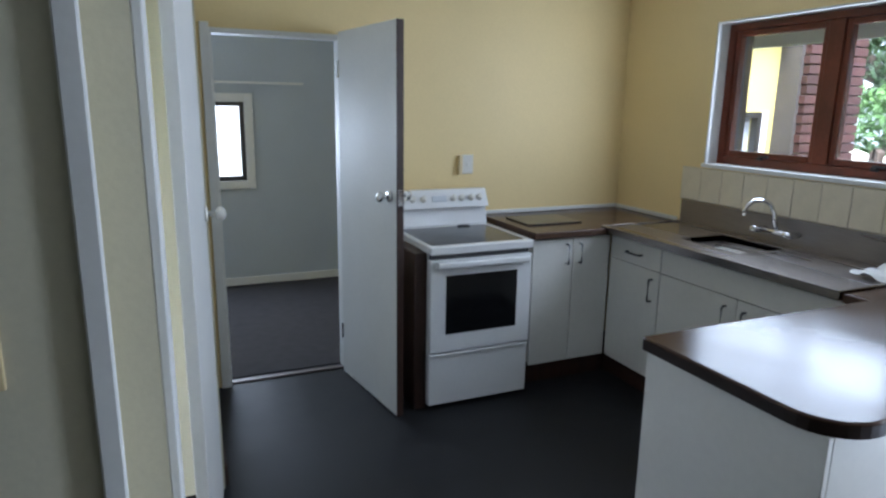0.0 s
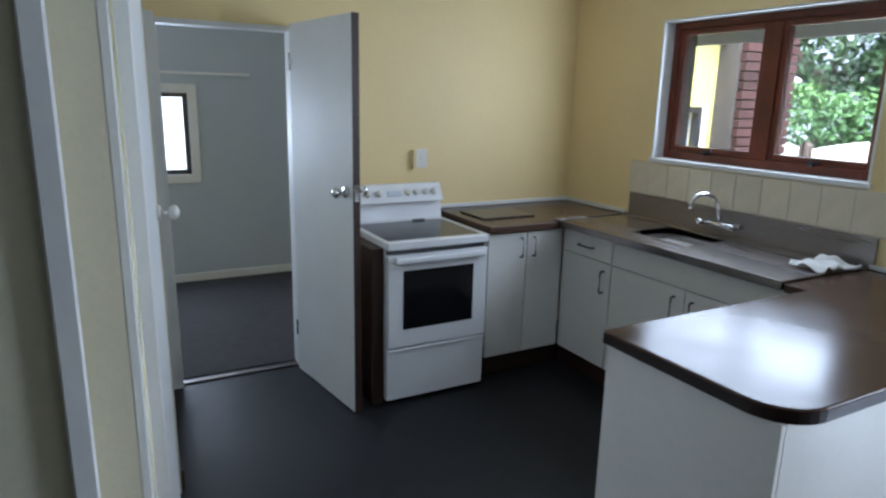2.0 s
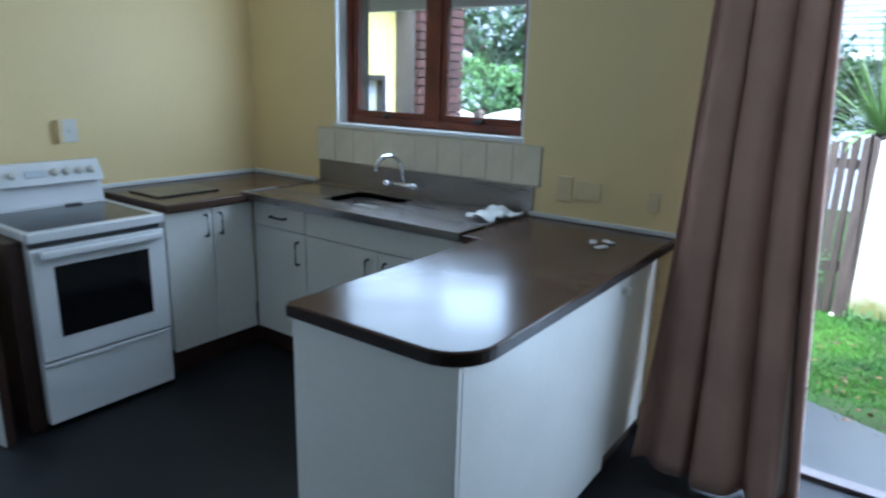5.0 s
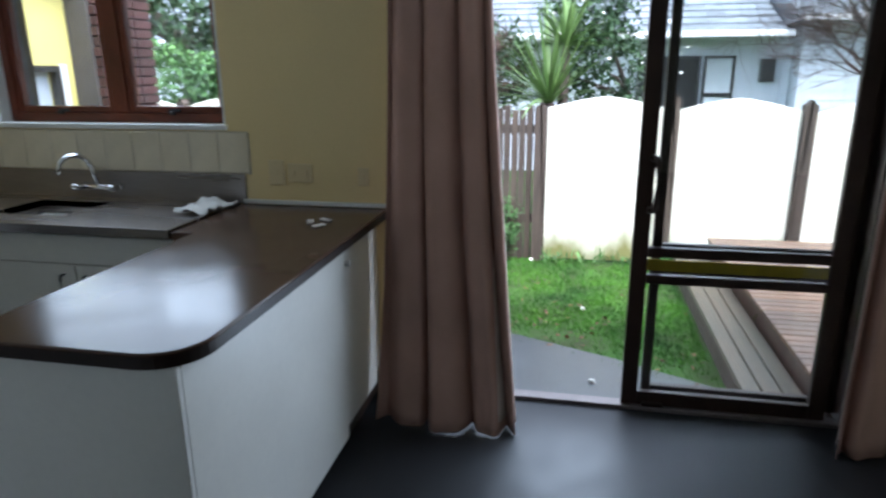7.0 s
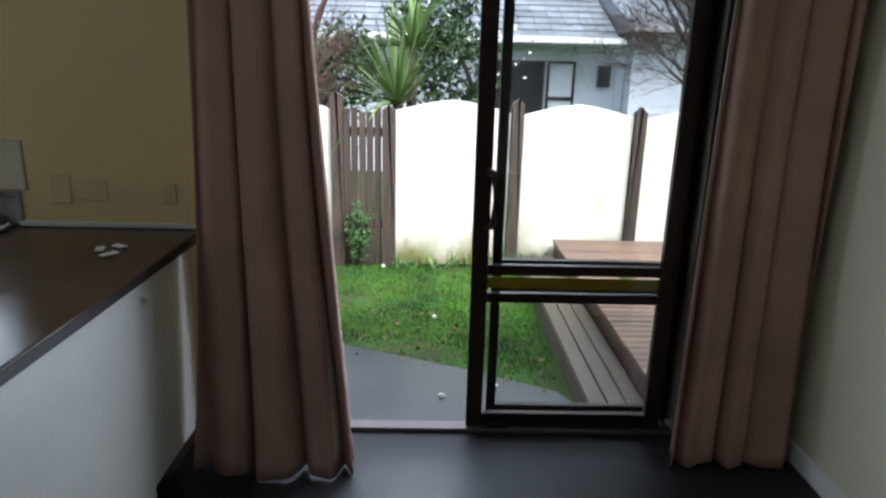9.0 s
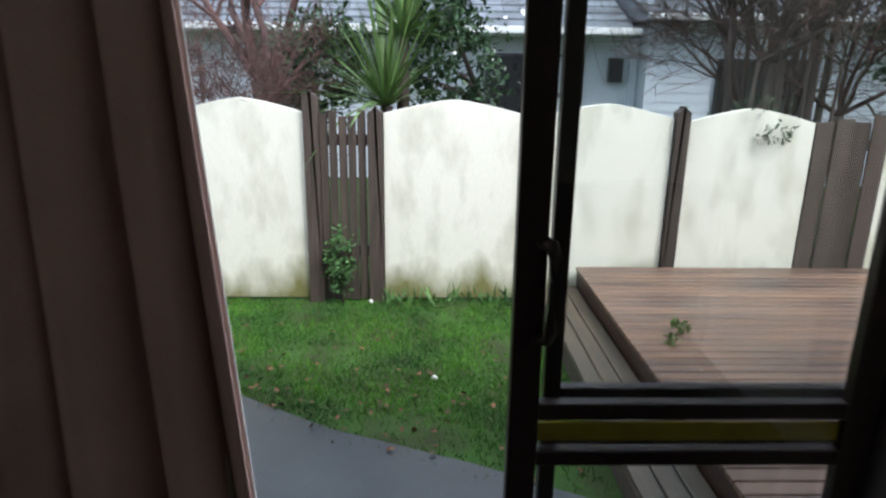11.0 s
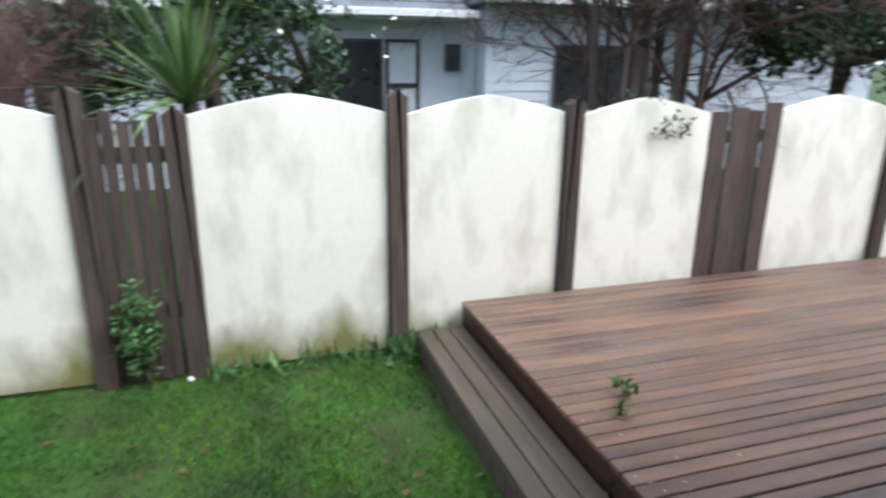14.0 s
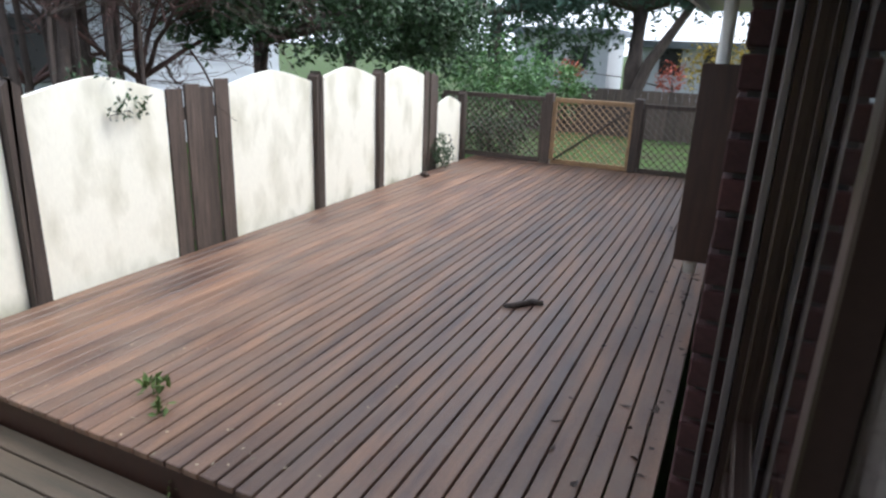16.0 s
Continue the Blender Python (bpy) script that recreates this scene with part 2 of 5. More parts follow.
dt.links.new(grain, worn.inputs["A"])
dt.links.new(worn.outputs["Result"], db.inputs["Base Color"])
STEP_WOOD = material("wet_step_timber", (0.10, 0.072, 0.048), 0.5, vary=0.25, scale=2.2, fine=45, stretch=(0.7, 8, 1), bump=0.4, each=0.2, tint=(0.05, 0.042, 0.028))
LATTICE_WOOD = material("tan_lattice_timber", (0.36, 0.22, 0.11), 0.75, vary=0.25, scale=6, fine=50, bump=0.3)
CONCRETE = material("damp_concrete", (0.060, 0.064, 0.068), 0.4, vary=0.3, scale=2.5, fine=90, bump=0.4, world_space=True)
SOIL_GRASS = material("mossy_lawn_ground", (0.050, 0.105, 0.022), 0.95, vary=0.3, scale=3.0, fine=60, bump=0.9, tint=(0.045, 0.042, 0.022), world_space=True, spec=0.15)
GRASS = material("grass_blades", (0.100, 0.245, 0.022), 0.7, vary=0.3, scale=2.4, fine=20, bump=0.0, tint=(0.030, 0.085, 0.020), island=0.4, world_space=True, spec=0.2)
LEAF = material("dark_green_leaves", (0.034, 0.072, 0.024), 0.5, vary=0.3, scale=1.5, fine=12, bump=0.0, tint=(0.028, 0.055, 0.022), island=0.4, spec=0.35)
LEAF_LIGHT = material("fresh_green_leaves", (0.11, 0.21, 0.055), 0.5, vary=0.3, scale=1.5, fine=12, bump=0.0, tint=(0.05, 0.115, 0.045), island=0.4, spec=0.35)
LEAF_BLUE = material("blue_green_conifer_needles", (0.060, 0.105, 0.075), 0.6, vary=0.3, scale=1.0, fine=12, bump=0.0, island=0.4, spec=0.2)
FLAX = material("green_flax_blades", (0.15, 0.24, 0.07), 0.45, vary=0.25, scale=3, bump=0.0, island=0.4)
DEAD_LEAF = material("fallen_brown_leaves", (0.17, 0.08, 0.036), 0.8, vary=0.3, scale=20, island=0.5, bump=0.1)
BARK = material("grey_brown_bark", (0.085, 0.062, 0.050), 0.9, vary=0.35, scale=6, fine=40, bump=0.7, stretch=(3, 3, 0.6))
TWIG = material("red_brown_twigs", (0.110, 0.055, 0.045), 0.8, vary=0.3, scale=5, island=0.3, bump=0.2)
HOUSE_WHITE = material("white_weatherboard_paint", (0.62, 0.66, 0.72), 0.6, vary=0.06, scale=1.2, fine=25, bump=0.1, world_space=True)
YELLOW_CLAD = material("yellow_cladding_paint", (0.78, 0.66, 0.22), 0.6, vary=0.05, scale=2, fine=40, bump=0.1)
SOFFIT = material("pale_soffit_paint", (0.70, 0.74, 0.76), 0.6, vary=0.04, scale=2)
ROOF_TILE = material("grey_roof_tiles", (0.145, 0.16, 0.18), 0.7, vary=0.25, scale=3, fine=30, island=0.2, bump=0.3)
BRICK = material("dark_red_brick", (0.055, 0.018, 0.016), 0.85, vary=0.3, scale=9, fine=70, bump=0.6, each=0.3, island=0.3)
MORTAR = material("grey_mortar", (0.075, 0.068, 0.065), 0.95, vary=0.2, scale=12, fine=120, bump=0.5)
DARK_ROOM = material("dark_interior", (0.02, 0.02, 0.022), 0.3, vary=0.2, bump=0.0)
BLIND = material("pale_window_blind", (0.60, 0.64, 0.68), 0.6, vary=0.06)
PETAL = material("faded_petals_and_chips", (0.50, 0.40, 0.27), 0.7, vary=0.3, island=0.5, bump=0.0)
FLOWER = material("white_flowers", (0.80, 0.78, 0.72), 0.7, vary=0.1, bump=0.0)
FAR_WHITE = material("far_white_paint", (0.75, 0.75, 0.74), 0.7, vary=0.05)
FAR_HOUSE = material("far_pale_house", (0.45, 0.46, 0.48), 0.7, vary=0.05)
FAR_YELLOW = material("autumn_leaves", (0.42, 0.30, 0.05), 0.7, vary=0.3, island=0.5, bump=0.0)
FAR_RED = material("red_flowers", (0.45, 0.10, 0.06), 0.7, vary=0.3, island=0.4, bump=0.0)

# ---- plan ----
XW, XO = 2.735, 3.02          # window wall, inner and outer face
YB, YR = 3.44, -1.72          # wall behind the stove, wall beside the curtain
TOP = 2.40
GROUND, DECK = -0.50, -0.16
FX = 6.81                     # garden fence
DOOR_H = 1.90

# ---- setting: house ----
setting("floor", box(-4.4, 2.80, -4.6, YB + 0.1, -0.12, 0), VINYL, "dark charcoal vinyl kitchen floor")
setting("bedroom_floor", box(-1.2, 2.2, YB + 0.1, 5.55, -0.12, 0.006), CARPET, "grey carpet in the next room")
setting("ceiling", box(-4.4, XO, -4.6, 5.65, TOP, TOP + 0.12), CEIL, "white ceiling")
setting("wall_north", boxes([(-1.2, 0.13, YB, YB + 0.1, 0, TOP), (0.13, 0.83, YB, YB + 0.1, DOOR_H + 0.02, TOP), (0.83, XW, YB, YB + 0.1, 0, TOP)]), CREAM, "cream painted kitchen wall")
WY0, WY1, WZ0, WZ1 = 1.452, 2.69, 1.25, 2.03
DY0, DY1, DZ1 = -1.32, 0.48, 2.05
setting("wall_east", boxes([(XW, XO - 0.11, WY1, 5.65, 0, TOP), (XW, XO - 0.11, WY0, WY1, 0, WZ0), (XW, XO - 0.11, WY0, WY1, WZ1, TOP),
                            (XW, XO - 0.11, DY1, WY0, 0, TOP), (XW, XO - 0.11, DY0, DY1, DZ1, TOP), (XW, XO - 0.11, -4.6, DY0, 0, TOP)]), CREAM, "cream painted wall with window and sliding door")
setting("wall_south", box(0.9, XW, YR - 0.1, YR, 0, TOP), HALL_PAINT, "off-white wall beside the curtain")
setting("wall_behind", boxes([(-4.5, -4.4, -4.6, 1.0, 0, TOP), (-4.4, XW, -4.7, -4.6, 0, TOP)]), HALL_PAINT, "off-white walls of the living room")
setting("wall_west", boxes([(-4.4, -0.21, 0.95, 1.05, 0, TOP), (-0.29, -0.135, 1.05, 1.62, 0, TOP), (-0.25, -0.10, 1.62, 2.42, DOOR_H + 0.05, TOP), (-0.25, 0.03, 2.42, YB, 0, TOP)]), HALL_PAINT, "off-white wall beside the hall door")
BX = 0.53
setting("wall_bedroom_side", boxes([(-1.3, -1.2, YB, 5.65, 0, TOP), (2.2, 2.3, YB + 0.1, 5.65, 0, TOP)]), BED_WALL, "pale grey side wall of the next room")
setting("wall_bedroom", boxes([(-1.2, -0.75, 5.55, 5.65, 0, TOP), (-0.75, BX, 5.55, 5.65, 0, 0.92), (-0.75, BX, 5.55, 5.65, 1.57, TOP), (BX, 2.2, 5.55, 5.65, 0, TOP)]), BED_WALL, "pale grey wall of the next room")
setting("trim_hall_edge", box(-0.228, -0.195, 0.93, 0.955, 0, TOP, 0.003), WHITE, "white corner trim")
setting("trim_hall_architrave", boxes([(-0.135, -0.117, 1.052, 1.61, 0, TOP)], 0.003), WHITE, "white hall door architrave")
setting("baseboard_west", box(0.03, 0.045, 2.44, YB, 0, 0.09, 0.002), DARK_WOOD, "dark skirting board")
setting("baseboard_bedroom", box(-1.2, 2.2, 5.535, 5.55, 0.006, 0.075, 0.003), WHITE, "white skirting board")
setting("baseboard_south", box(0.9, XW, YR, YR + 0.015, 0, 0.09, 0.003), WHITE, "white skirting board")
setting("door_frame_1", boxes([(0.13, 0.155, YB - 0.012, YB + 0.112, 0, DOOR_H), (0.805, 0.83, YB - 0.012, YB + 0.112, 0, DOOR_H), (0.13, 0.83, YB - 0.012, YB + 0.112, DOOR_H, DOOR_H + 0.025),
                               (0.10, 0.145, YB - 0.016, YB - 0.001, 0, DOOR_H + 0.05)], 0.002), WHITE, "white door frame")
setting("door_threshold", box(0.155, 0.805, YB + 0.02, YB + 0.06, 0, 0.010, 0.003), ALU_STRIP, "pale metal carpet strip")

# ---- bedroom window and curtain rail ----
bw = thing("window_2", "small black framed bedroom window with white architrave", "window", (0.46, 6.0, 0.92), kind="structure")
part("architrave", boxes([(BX, BX + 0.07, 5.525, 5.55, 0.85, 1.64), (-0.8, BX, 5.525, 5.55, 0.85, 0.92), (-0.8, BX, 5.525, 5.55, 1.57, 1.64)], 0.003), WHITE, bw, "white architrave")
part("window_frame", boxes([(BX - 0.035, BX, 5.56, 5.62, 0.92, 1.57), (-0.75, BX - 0.035, 5.56, 5.62, 0.92, 0.955), (-0.75, BX - 0.035, 5.56, 5.62, 1.535, 1.57), (-0.12, -0.07, 5.56, 5.62, 0.955, 1.535)]), DARK_METAL, bw, "black metal frame")
p = part("pane", box(-0.75, BX - 0.035, 5.588, 5.592, 0.955, 1.535), GLASS, bw)
p.visible_shadow = False
rail = thing("curtain_rail", "white curtain rail on the bedroom wall", "curtain rail", (0.7, 5.54, 1.72))
part("rail", box(0.1, 1.02, 5.49, 5.505, 1.715, 1.735, 0.003), WHITE, rail)
part("bracket", box(0.98, 1.0, 5.495, 5.55, 1.715, 1.73, 0.002), WHITE, rail)


def knob(parent, at, way, material=CHROME):
    a = Vector(at)
    d = Vector(way)
    bm = rod(a, a + d * 0.012, 0.028, 0.026, 16)
    rod(a + d * 0.012, a + d * 0.04, 0.010, 0.010, 10, bm)
    own = bmesh.new()
    bmesh.ops.create_uvsphere(own, u_segments=14, v_segments=8, radius=0.026)
    own.transform(Matrix.Translation(a + d * 0.055) @ Matrix.Scale(0.75, 4, d))
    merge(bm, own)
    part("door_knob", bm, material, parent, "round chrome door knob", local=True, smooth=True)


# kitchen door, open into the kitchen; local x runs from the hinge to the free edge
kd = thing("door_1", "open white flush door with chrome knob, dark edge", "door", (0.825, YB - 0.03, 0.0), math.degrees(math.atan2(-0.665, 0.10)), kind="structure")
part("leaf", box(0.0, 0.672, -0.036, 0.0, 0.008, 1.935, 0.002), WHITE, kd, local=True)
part("edge_strip", box(0.672, 0.678, -0.036, 0.0, 0.008, 1.935, 0.001), DARK_WOOD, kd, "dark stained edge", local=True)
knob(kd, (0.61, -0.036, 1.13), (0, -1, 0))
knob(kd, (0.61, 0.0, 1.13), (0, 1, 0))
part("latch_plate", box(0.678, 0.681, -0.03, -0.006, 1.09, 1.17, 0.001), CHROME, kd, local=True)
for z in (0.22, 1.7):
    part("hinge", rod((0, -0.036, z), (0, -0.036, z + 0.09), 0.007), CHROME, kd, local=True)

hd = thing("door_2", "white hall door standing open against the wall", "door", (-0.09, 1.68, 0), 84, kind="structure")
part("leaf", box(0, 0.74, -0.036, 0, 0.008, 1.93, 0.002), WHITE, hd, local=True)
knob(hd, (0.68, -0.036, 1.16), (0, -1, 0), PLASTIC)
part("latch_plate", box(0.74, 0.743, -0.03, -0.006, 1.02, 1.09, 0.001), DARK_METAL, hd, local=True)


def wall_plate(name, label, m, w, h, rockers, category="switch", mt=None):
    """A plate in the local x, z plane, that faces -y."""
    ob = new(name)
    ob.matrix_basis, W[ob] = m, m
    tagged(ob, label, category)
    part("plate", box(-w / 2, w / 2, -0.009, 0, -h / 2, h / 2, 0.003, seg=2), mt or PLASTIC, ob, local=True)
    for x in rockers:
        part("rocker", box(x - 0.007, x + 0.007, -0.014, -0.009, -0.012, 0.012, 0.002), mt or PLASTIC, ob, local=True)
    return ob


wall_plate("stove_switch", "white stove isolator switch on the cream wall", pose(1.59, YB, 1.215), 0.075, 0.115, (0,))
bx = thing("switch_box", "grey cable box beside the stove switch", "switch box", (1.535, YB, 1.16))
part("body", box(1.523, 1.547, YB - 0.03, YB, 1.155, 1.27, 0.003), CREAM_PLASTIC, bx)
wall_plate("hall_switch", "grey light switch on the hall wall", pose(-0.375, 0.95, 1.20), 0.075, 0.118, (0,), mt=CREAM_PLASTIC)
for y, w, rk in ((1.215, 0.075, (0,)), (1.10, 0.118, (-0.03, 0.03))):
    wall_plate("socket", "cream power socket above the worktop", pose(XW, y, 1.05, 0, 0, -90), w, 0.085 if w > 0.1 else 0.115, rk, "power socket", CREAM_PLASTIC)
wall_plate("small_switch", "small cream switch beside the curtain", pose(XW, 0.80, 1.04, 0, 0, -90), 0.05, 0.08, (0,), mt=CREAM_PLASTIC)

# ---- stove ----
SX0, SX1, SY = 1.06, 1.645, 2.74
st = thing("stove", "white freestanding electric stove with black oven window", "stove", (1.37, 2.74, 0))
part("body", boxes([(SX0 + 0.01, SX1 - 0.01, SY + 0.03, SY + 0.57, 0.02, 0.85)], 0.004), ENAMEL, st)
part("side_panel", box(SX0 - 0.055, SX0 + 0.008, SY + 0.05, YB - 0.002, 0.0, 0.84, 0.003), DARK_WOOD, st, "dark brown side panel")
part("plinth", box(SX0 + 0.03, SX1 - 0.03, SY + 0.06, SY + 0.5, 0, 0.02), DARK_METAL, st)
dr = part("drawer", box(SX0 + 0.004, SX1 - 0.004, SY, SY + 0.03, 0.03, 0.297, 0.006, seg=2), ENAMEL, st)
part("drawer_lip", box(SX0 + 0.004, SX1 - 0.004, SY - 0.012, SY + 0.02, 0.300, 0.314, 0.004, seg=2), ENAMEL, st)
od = part("oven_door", box(SX0 + 0.004, SX1 - 0.004, SY - 0.012, SY + 0.028, 0.322, 0.81, 0.006, seg=2), ENAMEL, st)
part("oven_window", box(SX0 + 0.088, SX1 - 0.088, SY - 0.0145, SY - 0.010, 0.418, 0.728, 0.002), BLACK_GLASS, od, "black glass oven window")
part("handle", box(SX0 + 0.03, SX1 - 0.03, SY - 0.05, SY - 0.012, 0.768, 0.806, 0.012, seg=3), ENAMEL, od, "white moulded door handle")
part("gap", box(SX0 + 0.012, SX1 - 0.012, SY + 0.012, SY + 0.03, 0.812, 0.838), DARK_METAL, st)
part("hob_frame", boxes([(SX0, SX1, SY - 0.02, SY + 0.025, 0.838, 0.880), (SX0, SX0 + 0.025, SY + 0.025, SY + 0.50, 0.838, 0.880), (SX1 - 0.025, SX1, SY + 0.025, SY + 0.50, 0.838, 0.880), (SX0, SX1, SY + 0.50, SY + 0.58, 0.838, 0.880)], 0.006), ENAMEL, st)
part("hob", box(SX0 + 0.024, SX1 - 0.024, SY + 0.024, SY + 0.502, 0.848, 0.876), CERAMIC, st, "dark ceramic hob")
part("hob_badge", box(1.44, 1.51, SY + 0.475, SY + 0.50, 0.876, 0.884, 0.002), DARK_METAL, st)
# backguard: a riser and a slanted control panel
back = [(SY + 0.52, 0.880), (SY + 0.60, 0.880), (SY + 0.60, 1.085), (SY + 0.555, 1.085), (SY + 0.50, 0.985), (SY + 0.545, 0.985)]
bm = bmesh.new()
A = [bm.verts.new((SX0, y, z)) for y, z in back]
B = [bm.verts.new((SX1, y, z)) for y, z in back]
bm.faces.new(A)
bm.faces.new(B[::-1])
for k in range(6):
    bm.faces.new((A[k], B[k], B[(k + 1) % 6], A[(k + 1) % 6]))
bmesh.ops.recalc_face_normals(bm, faces=bm.faces)
bmesh.ops.bevel(bm, geom=list(bm.edges), offset=0.004, segments=2, affect="EDGES", profile=0.5)
bg = part("backguard", bm, ENAMEL, st)
for x in (1.11, 1.17, 1.235, 1.42, 1.475, 1.535, 1.59):
    c = Vector((x, SY + 0.527, 1.035))
    d = Vector((0, -0.876, 0.482))
    bm = rod(c, c + d * 0.022, 0.019, 0.015, 14)
    box(-0.003, 0.003, -0.016, 0.016, 0.02, 0.027, 0.001, bm, m=Matrix.Translation(c) @ d.to_track_quat("Z", "Y").to_matrix().to_4x4())
    part("control_knob", bm, PLASTIC, bg, "white control knob")
part("clock", box(-0.045, 0.045, -0.018, 0.018, 0, 0.004, 0.001, m=Matrix.Translation((1.335, SY + 0.527, 1.035)) @ Vector((0, -0.876, 0.482)).to_track_quat("Z", "Y").to_matrix().to_4x4()), BLIND, bg, "grey clock dial")


def bow_handle(parent, x, y, z, way, length=0.10, upright=True):
    """A small bowed pull; way points out of the door."""
    d = Vector(way) * 0.026
    a = Vector((0, 0, length / 2)) if upright else Vector((way[1], way[0], 0)) * (length / 2)
    c = Vector((x, y, z))
    bm = tube([c + a, c + a + d * 0.8, c + a * 0.85 + d, c - a * 0.85 + d, c - a + d * 0.8, c - a], 0.0055, 8)
    part("handle", bm, DARK_METAL, parent, "dark pewter bow handle", smooth=True)


# ---- cabinets and worktop ----
KICK, CTOP, CX, CY = 0.13, 0.862, 2.215, 2.81
cb = thing("base_cabinet", "white base cabinet with two doors beside the stove", "kitchen cabinet", (1.95, 3.1, 0), group="kitchen cabinets")
part("body", box(1.72, 2.215, CY + 0.02, YB - 0.004, KICK, CTOP), CABINET, cb)
part("plinth", box(1.70, 2.27, CY + 0.06, YB - 0.01, 0, KICK), DARK_WOOD, cb, "dark plinth")
for x0, x1, hx in ((1.70, 1.955, 1.915), (1.96, 2.21, 2.0)):
    d = part("door", box(x0, x1, CY, CY + 0.018, KICK + 0.003, CTOP - 0.01, 0.002), CABINET, cb)
    bow_handle(d, hx, CY, 0.765, (0, -1, 0), 0.11)
cb2 = thing("sink_cabinet", "white sink cabinet with drawer and doors under window", "kitchen cabinet", (2.45, 2.1, 0), group="kitchen cabinets")
part("body", box(CX + 0.02, XW - 0.004, 1.32, CY + 0.02, KICK, 0.84), CABINET, cb2)
part("plinth", box(CX + 0.06, XW - 0.01, 1.30, CY + 0.1, 0, KICK), DARK_WOOD, cb2, "dark plinth")
d = part("drawer", box(CX, CX + 0.018, 2.40, CY - 0.005, 0.73, CTOP - 0.01, 0.002), CABINET, cb2)
bow_handle(d, CX, 2.60, 0.79, (-1, 0, 0), 0.11, False)
part("panel", box(CX, CX + 0.018, 1.34, 2.395, 0.73, CTOP - 0.01, 0.002), CABINET, cb2)
for y0, y1, hy in ((2.40, CY - 0.005, 2.45), (1.905, 2.395, 1.96), (1.40, 1.90, 1.85)):
    d = part("door", box(CX, CX + 0.018, y0, y1, KICK + 0.003, 0.725, 0.002), CABINET, cb2)
    bow_handle(d, CX, hy, 0.62, (-1, 0, 0), 0.12)
part("catch", box(CX - 0.012, CX, 1.45, 1.50, 0.735, 0.75, 0.003), DARK_METAL, cb2)

PX, PY0, PY1 = 1.155, 0.69, 1.31
pn = thing("peninsula_cabinet", "white panelled peninsula cabinet under brown worktop", "kitchen cabinet", (1.9, 1.0, 0), group="kitchen cabinets")
part("end_panel", box(PX + 0.02, PX + 0.038, PY0 + 0.035, PY1 - 0.01, 0.0, CTOP, 0.002), CABINET, pn)
part("side_panel", box(PX + 0.038, 2.205, PY0 + 0.035, PY0 + 0.053, 0.06, CTOP, 0.002), CABINET, pn)
part("body", box(PX + 0.04, XW - 0.004, PY0 + 0.06, PY1 - 0.03, KICK, CTOP), CABINET, pn)
part("plinth", box(PX + 0.08, XW - 0.01, PY0 + 0.075, PY1 - 0.06, 0, KICK), DARK_WOOD, pn, "dark plinth")
d = part("door", box(2.215, 2.62, PY0 + 0.042, PY0 + 0.058, 0.10, CTOP - 0.012, 0.002), CABINET, pn)
part("inner_panel", box(PX + 0.038, CX, PY1 - 0.028, PY1 - 0.01, KICK, CTOP, 0.002), CABINET, pn)
part("small_knob", rod((2.27, PY0 + 0.042, 0.78), (2.27, PY0 + 0.02, 0.78), 0.012, 0.014), CABINET, d)

# worktop: the L round the walls, and the peninsula with rounded corners
wt = thing("worktop", "brown laminate worktop with dark rounded edge", "worktop", (2.4, 2.0, CTOP))
R = 0.13
arc = [(PX + R - R * math.sin(a), PY0 + R - R * math.cos(a)) for a in np.linspace(0, math.pi / 2, 9)]
arc2 = [(PX + 0.015 - 0.015 * math.cos(a), PY1 - 0.015 + 0.015 * math.sin(a)) for a in np.linspace(0, math.pi / 2, 4)]
outline = [(XW - 0.002, PY0)] + arc + arc2 + [(2.17, PY1), (2.17, 1.40), (XW - 0.002, 1.40)]
part("peninsula_top", prism(outline, CTOP, 0.90, 0.006), LAMINATE, wt)
edge = [(XW - 0.01, PY0 - 0.0025)] + [(x - 0.0018, y - 0.0018) for x, y in arc] + [(PX - 0.0025, PY1 - 0.012)]
bm = bmesh.new()
lo = [bm.verts.new((x, y, CTOP + 0.001)) for x, y in edge]
hi = [bm.verts.new((x, y, 0.893)) for x, y in edge]
for k in range(len(edge) - 1):
    bm.faces.new((lo[k], lo[k + 1], hi[k + 1], hi[k]))
bmesh.ops.solidify(bm, geom=bm.faces[:], thickness=0.0015)
part("edge_strip", bm, LAMINATE_EDGE, wt, "dark brown edge strip")
part("corner_top", prism([(1.69, CY - 0.03), (2.17, CY - 0.03), (2.17, 2.835), (XW - 0.002, 2.835), (XW - 0.002, YB - 0.002), (1.69, YB - 0.002)], CTOP, 0.90, 0.006), LAMINATE, wt)
for q in ((1.69, XW - 0.002, YB - 0.014, YB - 0.002, 0.902, 0.925), (XW - 0.014, XW - 0.002, 2.85, YB - 0.016, 0.902, 0.925), (XW - 0.014, XW - 0.002, PY0, 1.39, 0.902, 0.922)):
    part("sealing_bead", box(*q, 0.002), WHITE, wt, "white sealing bead")
ch = thing("hob_cover", "dark grey textured board lying on the worktop", "chopping board", (1.95, 3.1, 0.9))
part("board", box(1.77, 2.13, 2.98, 3.26, 0.901, 0.909, 0.003), CERAMIC, ch)

